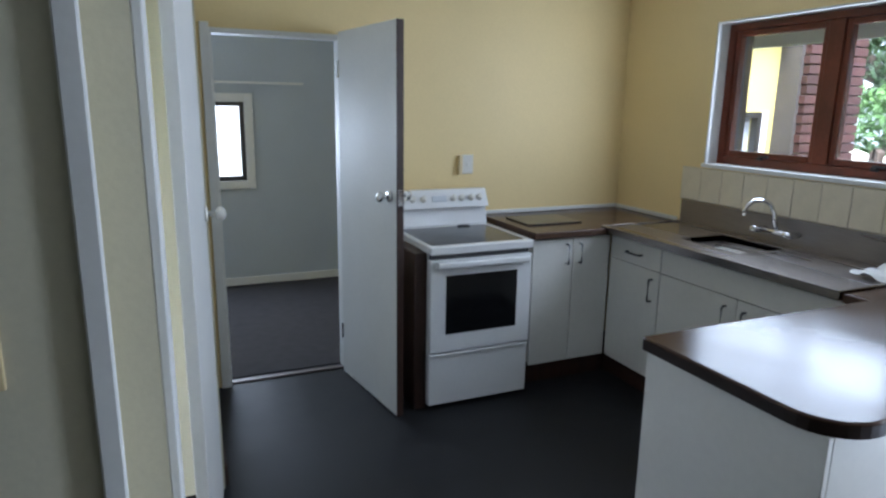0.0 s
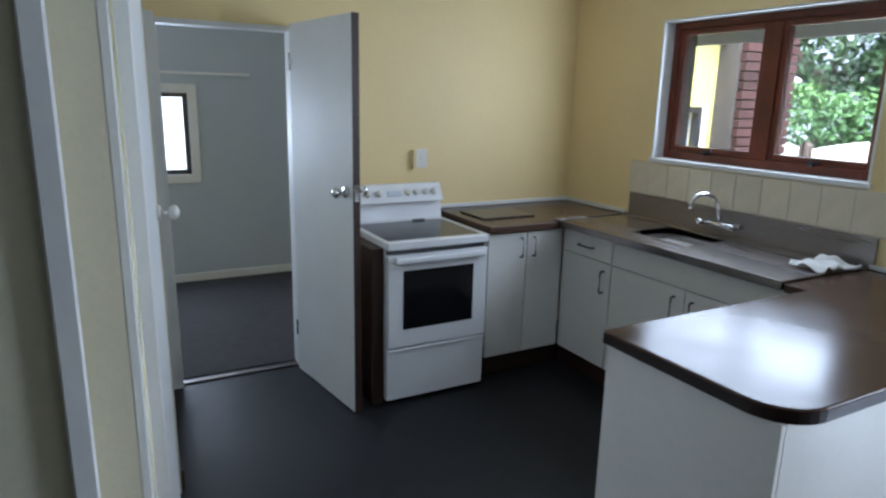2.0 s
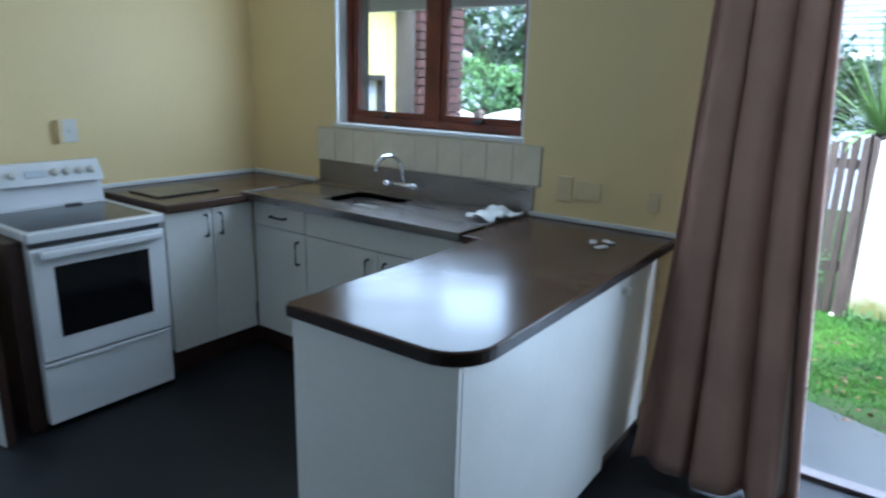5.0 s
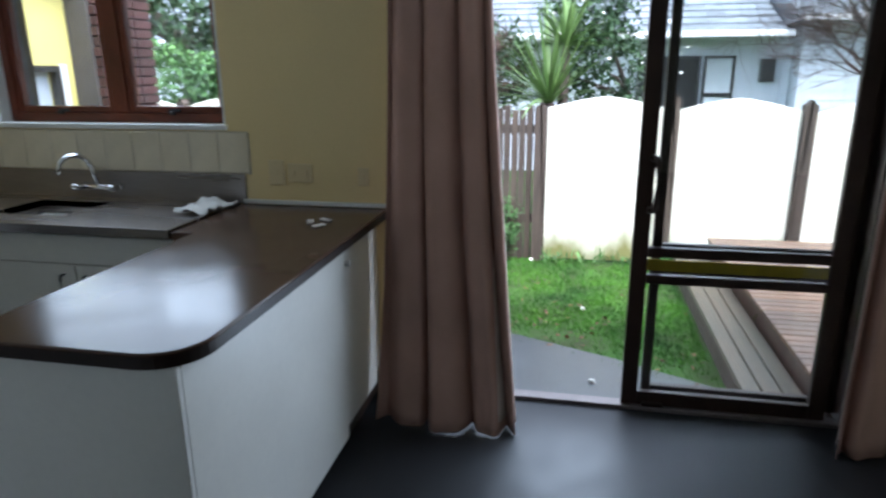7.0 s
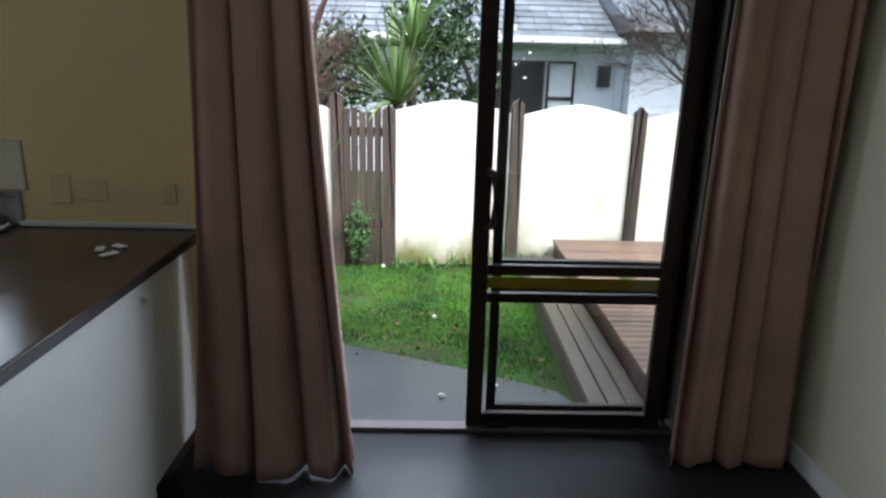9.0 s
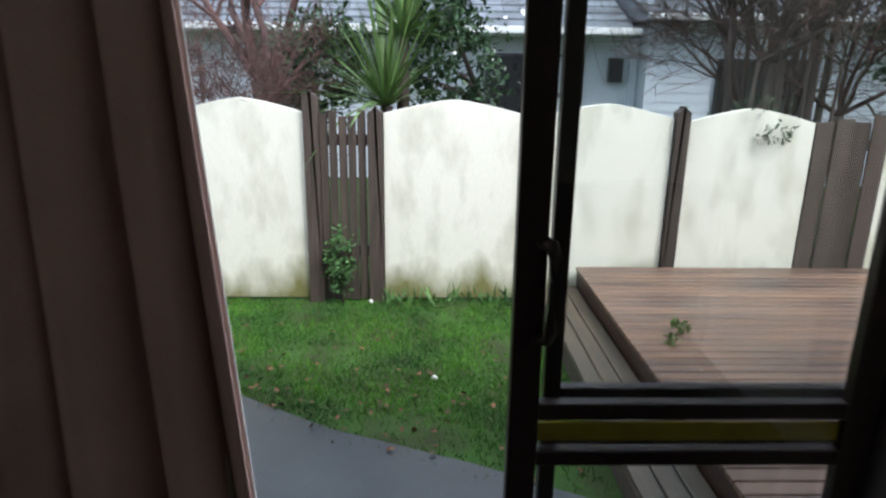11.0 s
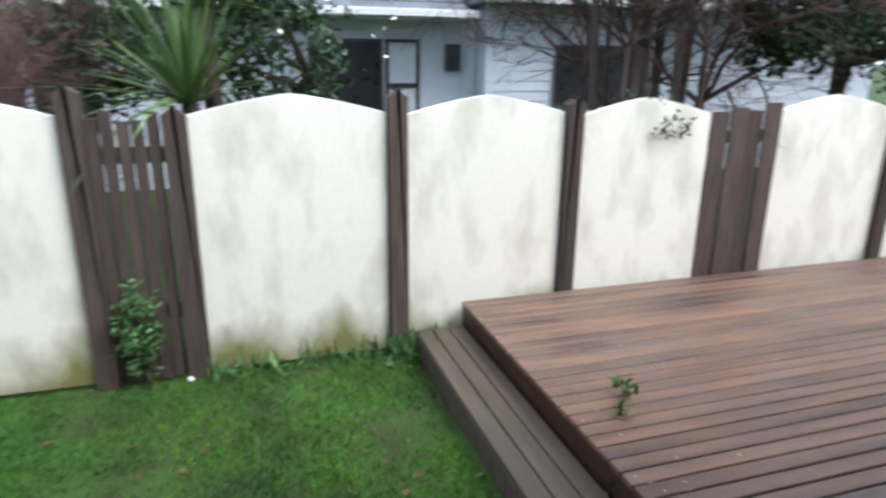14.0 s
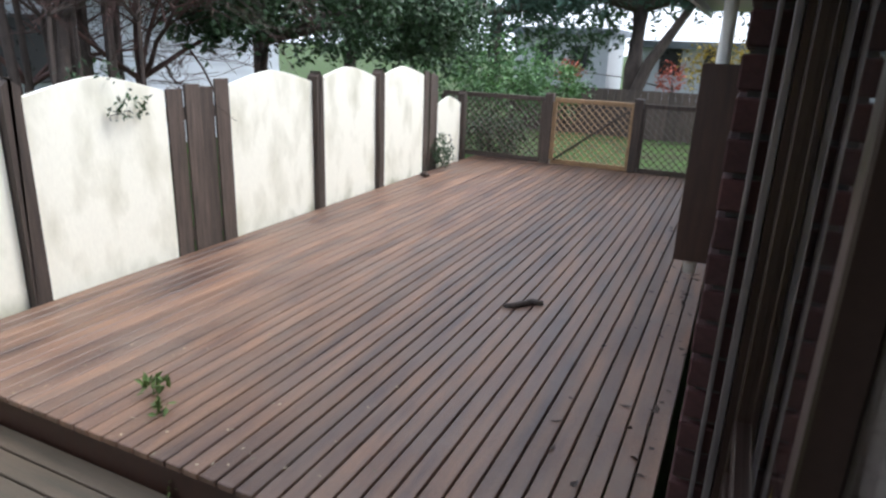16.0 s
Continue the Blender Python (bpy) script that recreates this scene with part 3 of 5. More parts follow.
# sink bench of steel with a bowl cut through it
SK = (2.33, 2.63, 2.02, 2.40)
sk = thing("sink_bench", "brushed stainless steel sink bench with splashback", "sink", (2.45, 2.1, 0.9))
part("top", boxes([(2.155, SK[0], 1.405, 2.83, 0.872, 0.904), (SK[1], XW - 0.012, 1.405, 2.83, 0.872, 0.904), (SK[0], SK[1], 1.405, SK[2], 0.872, 0.904), (SK[0], SK[1], SK[3], 2.83, 0.872, 0.904)]), STEEL, sk)
part("rim", boxes([(2.153, 2.17, 1.405, 2.83, 0.904, 0.910), (2.17, XW - 0.012, 1.405, 1.42, 0.904, 0.910), (2.17, XW - 0.012, 2.815, 2.83, 0.904, 0.910)], 0.002), STEEL, sk)
bm = boxes([(SK[0] - 0.006, SK[0], SK[2], SK[3], 0.74, 0.902), (SK[1], SK[1] + 0.006, SK[2], SK[3], 0.74, 0.902), (SK[0], SK[1], SK[2] - 0.006, SK[2], 0.74, 0.902), (SK[0], SK[1], SK[3], SK[3] + 0.006, 0.74, 0.902), (SK[0], SK[1], SK[2], SK[3], 0.735, 0.741)])
bowl = part("bowl", bm, STEEL, sk)
part("drain", rod((2.48, 2.21, 0.741), (2.48, 2.21, 0.745), 0.035, 0.033, 20), CHROME, bowl)
part("splashback", box(XW - 0.012, XW - 0.002, 1.372, 2.825, 0.90, 1.038, 0.003), STEEL, sk)
tl = thing("tile_row", "row of cream ceramic tiles above the splashback", "tiles", (XW, 2.1, 1.16))
part("grout", box(XW - 0.008, XW - 0.001, 1.342, 2.84, 1.04, 1.232), GROUT, tl)
tm = mesh_of("tile", box(XW - 0.012, XW - 0.006, -0.0730, 0.0730, 1.044, 1.230, 0.002), TILE)
tm.transform(Matrix.Translation(-W[tl].translation + Vector((0, 2.1, 0))))
for k in range(10):
    o = new("tile", tm)
    o.parent = tl
    o.location = (0, 1.344 + 0.0745 + k * 0.1495 - 2.1, 0)
tp = thing("tap", "chrome swan-neck kitchen mixer tap on the splashback", "tap", (2.70, 2.10, 0.95))
part("spout", tube([(2.68, 2.12, 0.97), (2.675, 2.14, 1.06)] + [(2.60 + 0.075 * math.cos(a), 2.15 + 0.02 * (1 - math.cos(a)), 1.065 + 0.06 * math.sin(a)) for a in np.linspace(0.1, math.pi * 0.95, 9)] + [(2.525, 2.19, 1.05)], 0.011, 12), CHROME, tp, smooth=True)
part("bridge", tube([(2.68, 2.03, 0.965), (2.68, 2.22, 0.965)], 0.013, 12), CHROME, tp, smooth=True)
for y in (2.03, 2.22):
    part("lever", tube([(XW - 0.012, y, 0.965), (2.66, y, 0.965), (2.625, y, 0.975)], [0.016, 0.017, 0.012], 12), CHROME, tp, smooth=True)
bm = bmesh.new()
bmesh.ops.create_grid(bm, x_segments=24, y_segments=16, size=0.5)
for v in bm.verts:
    x, y = v.co.x * 0.24, v.co.y * 0.15
    h = 0.022 + 0.03 * noise.noise((x * 14, y * 14, 2.0)) + 0.018 * noise.noise((x * 30, y * 30, 5.0))
    v.co = Vector((2.55 + x + 0.03 * noise.noise((y * 20, x * 9, 1)), 1.47 + y + 0.03 * noise.noise((x * 16, 3, y * 6)), 0.906 + max(0.0, h)))
bmesh.ops.solidify(bm, geom=bm.faces[:], thickness=0.003)
solid("dish_cloth", bm, CLOTH, "crumpled white cloth lying on the sink bench", "cloth", smooth=True)
for x, y, a in ((2.42, 0.93, 20), (2.36, 0.87, -30), (2.46, 0.88, 60)):
    solid("paper_scrap", box(-0.028, 0.028, -0.014, 0.014, 0, 0.006, 0.002, m=pose(x, y, 0.901, 0, 0, a)), PLASTIC, "small white scrap lying on the worktop", "scrap", "white scraps on the worktop")

# ---- kitchen window ----
kw = thing("window_1", "red-brown timber kitchen window with two sashes", "window", (XW, 2.07, WZ0), kind="structure")
FXI = XW + 0.085
part("reveal", boxes([(XW + 0.001, FXI, WY0, WY0 + 0.012, WZ0, WZ1), (XW + 0.001, FXI, WY1 - 0.012, WY1, WZ0, WZ1), (XW + 0.001, FXI, WY0 + 0.012, WY1 - 0.012, WZ1 - 0.012, WZ1), (XW - 0.012, FXI, WY0 - 0.01, WY1 + 0.01, WZ0 - 0.012, WZ0 + 0.012)], 0.002), WHITE, kw, "white painted reveal and sill")
part("window_frame", frame_bm(FXI, FXI + 0.07, WY0 + 0.005, WY1 - 0.005, WZ0 + 0.012, WZ1 - 0.005, 0.045), RED_WOOD, kw)
MID = (WY0 + WY1) / 2 - 0.02
part("mullion", box(FXI, FXI + 0.07, MID - 0.04, MID + 0.04, WZ0 + 0.057, WZ1 - 0.05, 0.003), RED_WOOD, kw)
for y0, y1 in ((WY0 + 0.05, MID - 0.04), (MID + 0.04, WY1 - 0.05)):
    sash = part("sash", frame_bm(FXI + 0.012, FXI + 0.055, y0, y1, WZ0 + 0.057, WZ1 - 0.05, 0.03), RED_WOOD, kw)
    g = part("pane", box(FXI + 0.03, FXI + 0.034, y0 + 0.028, y1 - 0.028, WZ0 + 0.085, WZ1 - 0.078), GLASS, sash)
    g.visible_shadow = False
    part("latch", boxes([(FXI - 0.012, FXI + 0.005, (y0 + y1) / 2 - 0.03, (y0 + y1) / 2 + 0.03, WZ0 + 0.062, WZ0 + 0.076), (FXI - 0.03, FXI - 0.012, (y0 + y1) / 2 - 0.01, (y0 + y1) / 2 + 0.022, WZ0 + 0.050, WZ0 + 0.066)], 0.003), DARK_METAL, sash)
part("outer_trim", box(FXI - 0.02, FXI, WY0 - 0.0, WY0 + 0.02, WZ0 + 0.012, WZ1), WHITE, kw)

# ---- sliding door ----
SD = thing("sliding_door", "bronze aluminium sliding glass door, half open", "door", (2.80, -0.35, 0), kind="structure")
part("sill_track", boxes([(2.755, 2.82, DY0, DY1, -0.03, 0.018), (2.82, 2.91, DY0, DY1, -0.10, -0.04)], 0.002), ALU_STRIP, SD, "worn aluminium sill track")
part("jamb_strip", boxes([(2.902, 2.917, DY0 - 0.004, DY0 + 0.035, -0.03, DZ1), (2.935, 2.945, DY0 - 0.004, DY0 + 0.012, -0.03, DZ1)], 0.002), ALU_STRIP, SD, "pale jamb strip")
part("outer_frame", boxes([(2.76, 2.90, DY0, DY0 + 0.035, 0.018, DZ1), (2.76, 2.90, DY1 - 0.035, DY1, 0.018, DZ1), (2.76, 2.90, DY0 + 0.035, DY1 - 0.035, DZ1 - 0.045, DZ1)]), BRONZE, SD)


def glazed(name, x0, x1, y0, y1, stile, label):
    s = part(name, boxes([(x0, x1, y0, y0 + stile, 0.02, DZ1 - 0.05), (x0, x1, y1 - stile, y1, 0.02, DZ1 - 0.05), (x0, x1, y0 + stile, y1 - stile, 0.02, 0.085), (x0, x1, y0 + stile, y1 - stile, DZ1 - 0.11, DZ1 - 0.05),
                          (x0, x1, y0 + stile, y1 - stile, 0.60, 0.64), (x0, x1, y0 + stile, y1 - stile, 0.72, 0.762)], 0.003), BRONZE, SD, label)
    xm = (x0 + x1) / 2
    for z0, z1 in ((0.085, 0.60), (0.64, 0.72), (0.762, DZ1 - 0.11)):
        g = part("pane", box(xm - 0.002, xm + 0.002, y0 + stile, y1 - stile, z0, z1), GLASS, s)
        g.visible_shadow = False
    return s


mv = glazed("moving_sash", 2.775, 2.81, DY0 + 0.09, -0.378, 0.068, "sliding sash pushed open")
part("safety_strip", box(2.797, 2.803, DY0 + 0.155, -0.446, 0.656, 0.704), YELLOW_TAPE, mv, "yellow safety strip")
part("handle", tube([(2.778, -0.43, 0.925), (2.755, -0.45, 0.93), (2.748, -0.456, 0.95), (2.748, -0.456, 1.12), (2.755, -0.45, 1.14), (2.778, -0.43, 1.145)], 0.015, 10), BRONZE, mv, smooth=True)
fxs = glazed("fixed_sash", 2.85, 2.885, DY0 + 0.036, -0.47, 0.04, "fixed glazed panel")
part("guide_block", box(2.76, 2.775, -0.56, -0.47, 0.018, 0.04, 0.003), BRONZE, SD)


def curtain(name, label, x, y0, y1, b0, b1, top, low, folds, depth, seed, flare=1.0):
    """Cloth hung in uneven folds, from y0 to y1."""
    rnd = random.Random(seed)
    ph = [rnd.uniform(0, 6.28) for _ in range(6)]
    nu, nv = 150, 44
    vs, fs = [], []
    for j in range(nv + 1):
        s = j / nv
        z = low + (top - low) * s
        for i in range(nu + 1):
            u = i / nu
            wob = 0.05 * math.sin(3 * s + ph[0]) + 0.3 * math.sin(2.2 * u * 6.28 + ph[1])
            a = folds * 6.283 * (u + 0.020 * math.sin(5 * s + ph[2])) + wob * 2
            d = depth * (0.75 + 0.6 * math.sin(9.1 * u + ph[5]) * math.sin(4.3 * u + ph[2])) * (0.55 + 0.45 * (1 - s)) * (math.sin(a) + 0.35 * math.sin(2.1 * a + ph[3]) * (1 - s * 0.5))
            g0, g1 = y0 + (b0 - y0) * (1 - s) ** 1.4, y1 + (b1 - y1) * (1 - s) ** 1.4
            yc = g0 + u * (g1 - g0) + 0.012 * math.cos(a)
            lift = 0.007 * max(0.0, math.sin(a * 0.5 + ph[4])) * (1 - s) ** 6
            vs.append((x + d - 0.06 * flare * (1 - s) ** 4, yc, z + lift))
    for j in range(nv):
        for i in range(nu):
            k = j * (nu + 1) + i
            fs.append((k, k + 1, k + nu + 2, k + nu + 1))
    ob = thing(name, label, "curtain", (x, (y0 + y1) / 2, low))
    for nm, mat_, off in (("cloth", CURTAIN, 0.0), ("lining", LINING, 0.020)):
        me = bpy.data.meshes.new(nm)
        me.from_pydata([(a + off, b, c + (0.05 if off else 0)) for a, b, c in vs], [], fs)
        me.materials.append(mat_)
        me.transform(W[ob].inverted())
        me.polygons.foreach_set("use_smooth", [True] * len(me.polygons))
        o = new(nm, me)
        o.parent, W[o] = ob, W[ob]
        md = o.modifiers.new("thick", "SOLIDIFY")
        md.thickness = 0.003
        tagged(o, "pale lining" if off else "")
    return ob


curtain("curtain", "dusty pink floor-length curtain gathered beside the sliding door", 2.56, 0.22, 0.62, 0.06, 0.70, 2.22, 0.006, 3.5, 0.05, 3, 2.0)
curtain("curtain", "dusty pink floor-length curtain bunched against the wall", 2.60, -1.68, -1.24, -1.69, -1.18, 2.22, 0.006, 3.5, 0.05, 8)
cr = thing("curtain_rail", "white curtain rail over the sliding door", "curtain rail", (2.62, -0.4, 2.23))
part("rail", box(2.60, 2.63, -1.68, 0.72, 2.225, 2.255, 0.004), WHITE, cr)
for y in (-1.6, -0.5, 0.6):
    part("bracket", box(2.615, XW, y - 0.012, y + 0.012, 2.235, 2.25, 0.002), WHITE, cr)

# ---- outside: house walls, eaves ----
setting("outer_wall", boxes([(XO - 0.11, XO, WY1, 3.9, GROUND, TOP), (XO - 0.11, XO, WY0, WY1, GROUND, WZ0), (XO - 0.11, XO, WY0, WY1, WZ1, TOP), (XO - 0.11, XO, DY1, WY0, GROUND, TOP), (XO - 0.11, XO, DY0, DY1, DZ1, TOP), (XO - 0.11, XO, DY0, DY1, GROUND, -0.15), (XO - 0.11, XO - 0.05, -2.3, DY0 - 0.03, GROUND, TOP), (XO - 0.11, XO - 0.035, -10.2, -2.3, GROUND, TOP)]), MORTAR, "brick house wall")
setting("eave", boxes([(XO, 3.62, -10.2, 3.88, 2.06, 2.10), (3.60, 3.64, -10.2, 3.88, 1.97, 2.24)]), SOFFIT, "pale eave soffit and fascia")
setting("house_roof", box(-4.6, 3.64, -10.2, 6.2, TOP + 0.12, TOP + 0.18), ROOF_TILE, "grey roof over the house")
setting("wing_wall", boxes([(XO, 3.85, 3.90, 4.1, GROUND, 2.3), (3.85, 4.55, 3.90, 4.1, 1.55, 2.3), (3.85, 4.55, 3.90, 4.1, GROUND, 0.75), (4.55, 4.70, 3.90, 4.1, GROUND, 2.3)]), YELLOW_CLAD, "yellow clad wall of the house wing")
setting("wing_pier", box(4.70, 5.45, 3.70, 4.3, GROUND, 2.3), MORTAR, "dark brick pier of the house wing")
setting("wing_eave", box(3.64, 6.0, 3.7, 4.3, 2.30, 2.36), SOFFIT, "pale eave of the house wing")
ww = thing("window_3", "white window of the house wing", "window", (4.2, 3.9, 0.75), kind="structure")
part("window_frame", boxes([(3.85, 4.55, 3.885, 3.95, 1.50, 1.55), (3.85, 3.90, 3.885, 3.95, 0.75, 1.50), (4.50, 4.55, 3.885, 3.95, 0.75, 1.50), (3.90, 4.50, 3.885, 3.95, 0.75, 0.80)]), DARK_METAL, ww)
part("blind", box(3.90, 4.50, 3.96, 3.97, 0.80, 1.50), BLIND, ww)
part("trim", boxes([(4.552, 4.62, 3.885, 3.90, 0.70, 1.56)]), WHITE, ww)

# backdrop added to make the view through the bedroom window bright
setting("wall_next_door", box(-9, 6, 9.0, 9.2, GROUND, 3.2), FAR_WHITE, "added pale backdrop outside the bedroom window")

# ---- garden ----
def sheet(points, z):
    bm = bmesh.new()
    bm.faces.new([bm.verts.new((x, y, z)) for x, y in points])
    return bm


setting("ground", sheet([(-400, -400), (400, -400), (400, 400), (-400, 400)], GROUND - 0.012), SOIL_GRASS, "mossy lawn and ground")
cedge = [(7.0, 3.9), (5.87, 2.1), (5.2, 1.13), (4.98, 0.8), (4.70, 0.35), (4.36, -0.45), (4.05, -1.05), (3.7, -1.25)]
setting("path", prism([(XO, -1.2), (XO, 3.9)] + cedge, GROUND - 0.1, GROUND + 0.012, 0.0), CONCRETE, "damp grey concrete path")

# lawn blades: nobody could count them
rng = np.random.default_rng(5)


def cards(name, pos, length, width, material, lean, label, up=0.8, parent=None, tri=True, flat=1.0):
    """Many small blades or leaves, joined: each is a bent strip with its own turn."""
    n = len(pos)
    a = rng.uniform(0, 2 * np.pi, n)
    b = rng.normal(0, lean, (n, 3))
    d = (b + np.array([0, 0, up])) * np.array([1, 1, flat])
    d /= np.linalg.norm(d, axis=1)[:, None]
    side = np.stack([np.cos(a), np.sin(a), rng.normal(0, 0.4, n) * flat], 1)
    side -= d * (side * d).sum(1)[:, None]
    side /= np.linalg.norm(side, axis=1)[:, None] + 1e-9
    L = (length * rng.uniform(0.6, 1.4, n))[:, None]
    w = (width * rng.uniform(0.7, 1.3, n))[:, None]
    nrm = np.cross(side, d)
    mid = pos + d * L * 0.5 + nrm * L * 0.08
    if tri:
        v = np.stack([pos - side * w * 0.5, pos + side * w * 0.5, pos + d * L], 1).reshape(-1, 3)
        f = np.arange(3 * n).reshape(-1, 3)
    else:
        v = np.stack([pos, mid + side * w * 0.5, pos + d * L, mid - side * w * 0.5], 1).reshape(-1, 3)
        f = np.arange(4 * n).reshape(-1, 4)
    me = bpy.data.meshes.new(name)
    me.from_pydata(v.tolist(), [], f.tolist())
    me.materials.append(material)
    ob = new(name, me)
    W[ob] = Matrix()
    if parent is not None:
        me.transform(W[parent].inverted())
        ob.parent = parent
        W[ob] = W[parent]
        return tagged(ob, label)
    return tagged(ob, label, "", "", "stuff")


def edge_x(y):
    return np.interp(y, [c[1] for c in cedge][::-1], [c[0] for c in cedge][::-1])


n = 95000
py = rng.uniform(-1.4, 3.9, n)
px = rng.uniform(3.7, 6.85, n)
keep = (px > edge_x(py) - 0.05 + 0.05 * rng.normal(size=n)) & ((py > -1.12) | (px > 6.7))
bare = np.array([noise.noise((x * 1.7, y * 1.7, 0.3)) for x, y in zip(px, py)])
keep &= bare > -0.32 + 0.2 * rng.normal(size=n)
pts = np.stack([px, py, np.full(n, GROUND - 0.012)], 1)[keep]
cards("lawn_grass", pts, 0.042, 0.007, GRASS, 0.5, "short mossy green lawn grass")
n = 150
py = rng.uniform(-1.1, 2.4, n)
px = edge_x(py) + rng.uniform(-0.1, 1.0, n) ** 1 * rng.uniform(0.1, 2.0, n)
ok = px < 6.6
cards("fallen_leaves", np.stack([px, py, np.full(n, GROUND + 0.03)], 1)[ok], 0.042, 0.034, DEAD_LEAF, 0.9, "brown fallen leaves on the lawn", up=0.15, tri=False, flat=0.25)
for i, (x, y) in enumerate(((5.3, -0.25), (6.72, 0.29), (3.95, -0.3), (4.1, -0.65))):
    bm = bmesh.new()
    bmesh.ops.create_icosphere(bm, subdivisions=2, radius=0.02)
    for v in bm.verts:
        v.co *= 1 + 0.6 * noise.noise(v.co * 45 + Vector((i, 0, 0)))
    bm.transform(Matrix.Translation((x, y, GROUND + 0.02)))
    solid("pebble", bm, FLOWER, "small white pebble on the lawn", "pebble", "white pebbles", smooth=True)

# deck: boards run along the house wall
dk = thing("deck", "large weathered brown timber deck", "deck", (4.9, -5.5, GROUND), kind="structure")
# damp fascia; its dark timber also carries the shade below the board ends
part("fascia", boxes([(XO + 0.02, 6.78, -1.535, -1.505, -0.36, DECK - 0.035), (XO + 0.02, 6.78, -1.535, -1.505, GROUND, -0.37)], 0.003), DARK_WOOD, dk, "damp deck fascia, darkened for the shade of its recess")
part("joists", boxes([(XO + 0.05, 6.75, y, y + 0.05, GROUND, DECK - 0.034) for y in np.arange(-9.3, -1.6, 0.6)]), FENCE_WOOD, dk)
DY_END = -9.35
width = 0.0805
nb = int((6.80 - XO - 0.02) / (width + 0.0095))
board = mesh_of("deck_board", box(-width / 2, width / 2, DY_END, -1.48, DECK - 0.032, DECK, 0.004), DECK_WOOD)
board.transform(Matrix.Translation(-W[dk].translation))
for i in range(nb):
    o = new("deck_board", board)
    o.parent = dk
    o.location = (XO + 0.03 + width / 2 + i * (width + 0.0095), 0, random.uniform(-0.0015, 0.0015))
sp = thing("deck_step", "long timber step along the deck edge", "step", (4.9, -1.34, GROUND))
for i in range(3):
    y = -1.50 + 0.012 + i * 0.115
    part("step_board", box(XO + 0.15, 6.72, y, y + 0.105, -0.365, -0.333, 0.004), STEP_WOOD, sp)
part("riser", box(XO + 0.17, 6.70, -1.17, -1.15, GROUND, -0.366, 0.003), FENCE_WOOD, sp)
for x in (3.3, 4.4, 5.5, 6.6):
    part("bearer", box(x, x + 0.05, -1.48, -1.171, GROUND, -0.366), FENCE_WOOD, sp)
solid("stick", tube([(3.98, -3.83, DECK + 0.018), (4.06, -3.80, DECK + 0.022), (4.13, -3.70, DECK + 0.018), (4.2, -3.66, DECK + 0.016)], [0.015, 0.022, 0.02, 0.012], 8), BARK, "dark broken stick lying on the deck", "stick")
solid("stone", tube([(6.52, -7.22, DECK + 0.03), (6.58, -7.27, DECK + 0.035), (6.64, -7.24, DECK + 0.03)], [0.02, 0.034, 0.02], 8), BARK, "dark clod lying on the deck", "clod")
n = 130
pts = np.stack([rng.uniform(4.0, 6.7, n), -1.5 - rng.uniform(0, 1, n) ** 1.7 * 4.5, np.full(n, DECK + 0.004)], 1)
cards("deck_litter", pts, 0.022, 0.010, PETAL, 0.9, "pale petals and leaf bits on the deck", up=0.05, tri=False, flat=0.12)
n = 60
pts = np.stack([XO + 0.05 + rng.uniform(0, 1, n) ** 2 * 0.5, rng.uniform(-7, -1.6, n), np.full(n, DECK + 0.006)], 1)
cards("deck_leaves", pts, 0.05, 0.03, BARK, 0.9, "dark dead leaves along the wall", up=0.1, tri=False, flat=0.2)


def weed(x, y, z, size, count, seed):
    r = np.random.default_rng(seed)
    p_ = np.stack([x + r.normal(0, size * 0.28, count), y + r.normal(0, size * 0.28, count), z + r.uniform(0, size, count) * 0.7], 1)
    t = thing("weed", "small green weed growing through the boards", "weed", (x, y, z), group="weeds in the deck")
    part("stem", tube([(x, y, z), (x + 0.01, y, z + size * 0.7)], 0.003, 6), WEED, t)
    cards("leaves", p_, 0.05, 0.022, WEED, 0.6, "", parent=t, tri=False)


weed(5.28, -1.82, DECK, 0.13, 46, 1)
weed(5.13, -1.72, DECK, 0.07, 22, 2)
weed(4.85, -1.53, -0.34, 0.08, 30, 3)

# ---- garden fence: white arched panels, posts and board infills ----
def arched_panel(y0, y1, low, top, rise):
    yc, hw = (y0 + y1) / 2, (y0 - y1) / 2
    outl = [(y0, low), (y1, low)]
    for s in np.linspace(-1, 1, 17):
        outl.append((yc + s * hw, top + rise * (1 - abs(s) ** 1.35)))
    m = Matrix(((0, 0, 1, 0), (1, 0, 0, 0), (0, 1, 0, 0), (0, 0, 0, 1)))
    return prism(outl, FX, FX + 0.045, 0.004, m=m)


def pointed_post(y0, y1, low, top, x0=FX - 0.05, x1=FX + 0.06):
    outl = [(y0, low), (y1, low), (y1, top - 0.05), ((y0 + y1) / 2 + 0.012, top), ((y0 + y1) / 2 - 0.012, top), (y0, top - 0.05)]
    m = Matrix(((0, 0, 1, 0), (1, 0, 0, 0), (0, 1, 0, 0), (0, 0, 0, 1)))
    return prism(outl, x0, x1, 0.0, m=m)


PANELS = [(6.70, 5.62), (5.48, 4.40), (4.26, 3.16), (3.02, 1.98), (1.85, 0.82), (0.17, -0.99), (-1.12, -2.23), (-2.36, -3.42), (-4.06, -5.20), (-5.33, -6.40), (-6.53, -7.62), (-8.05, -8.85)]
gf = thing("garden_fence", "white arched cement panel fence with dark timber posts", "fence", (FX, 0, GROUND))
TOPS = {-1.12: 1.10, -2.36: 1.075, -4.06: 1.085, -5.33: 1.10, -6.53: 1.09, -8.05: 0.66}
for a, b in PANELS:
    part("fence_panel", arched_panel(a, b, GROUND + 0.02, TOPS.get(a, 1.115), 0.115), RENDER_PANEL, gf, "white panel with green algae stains")
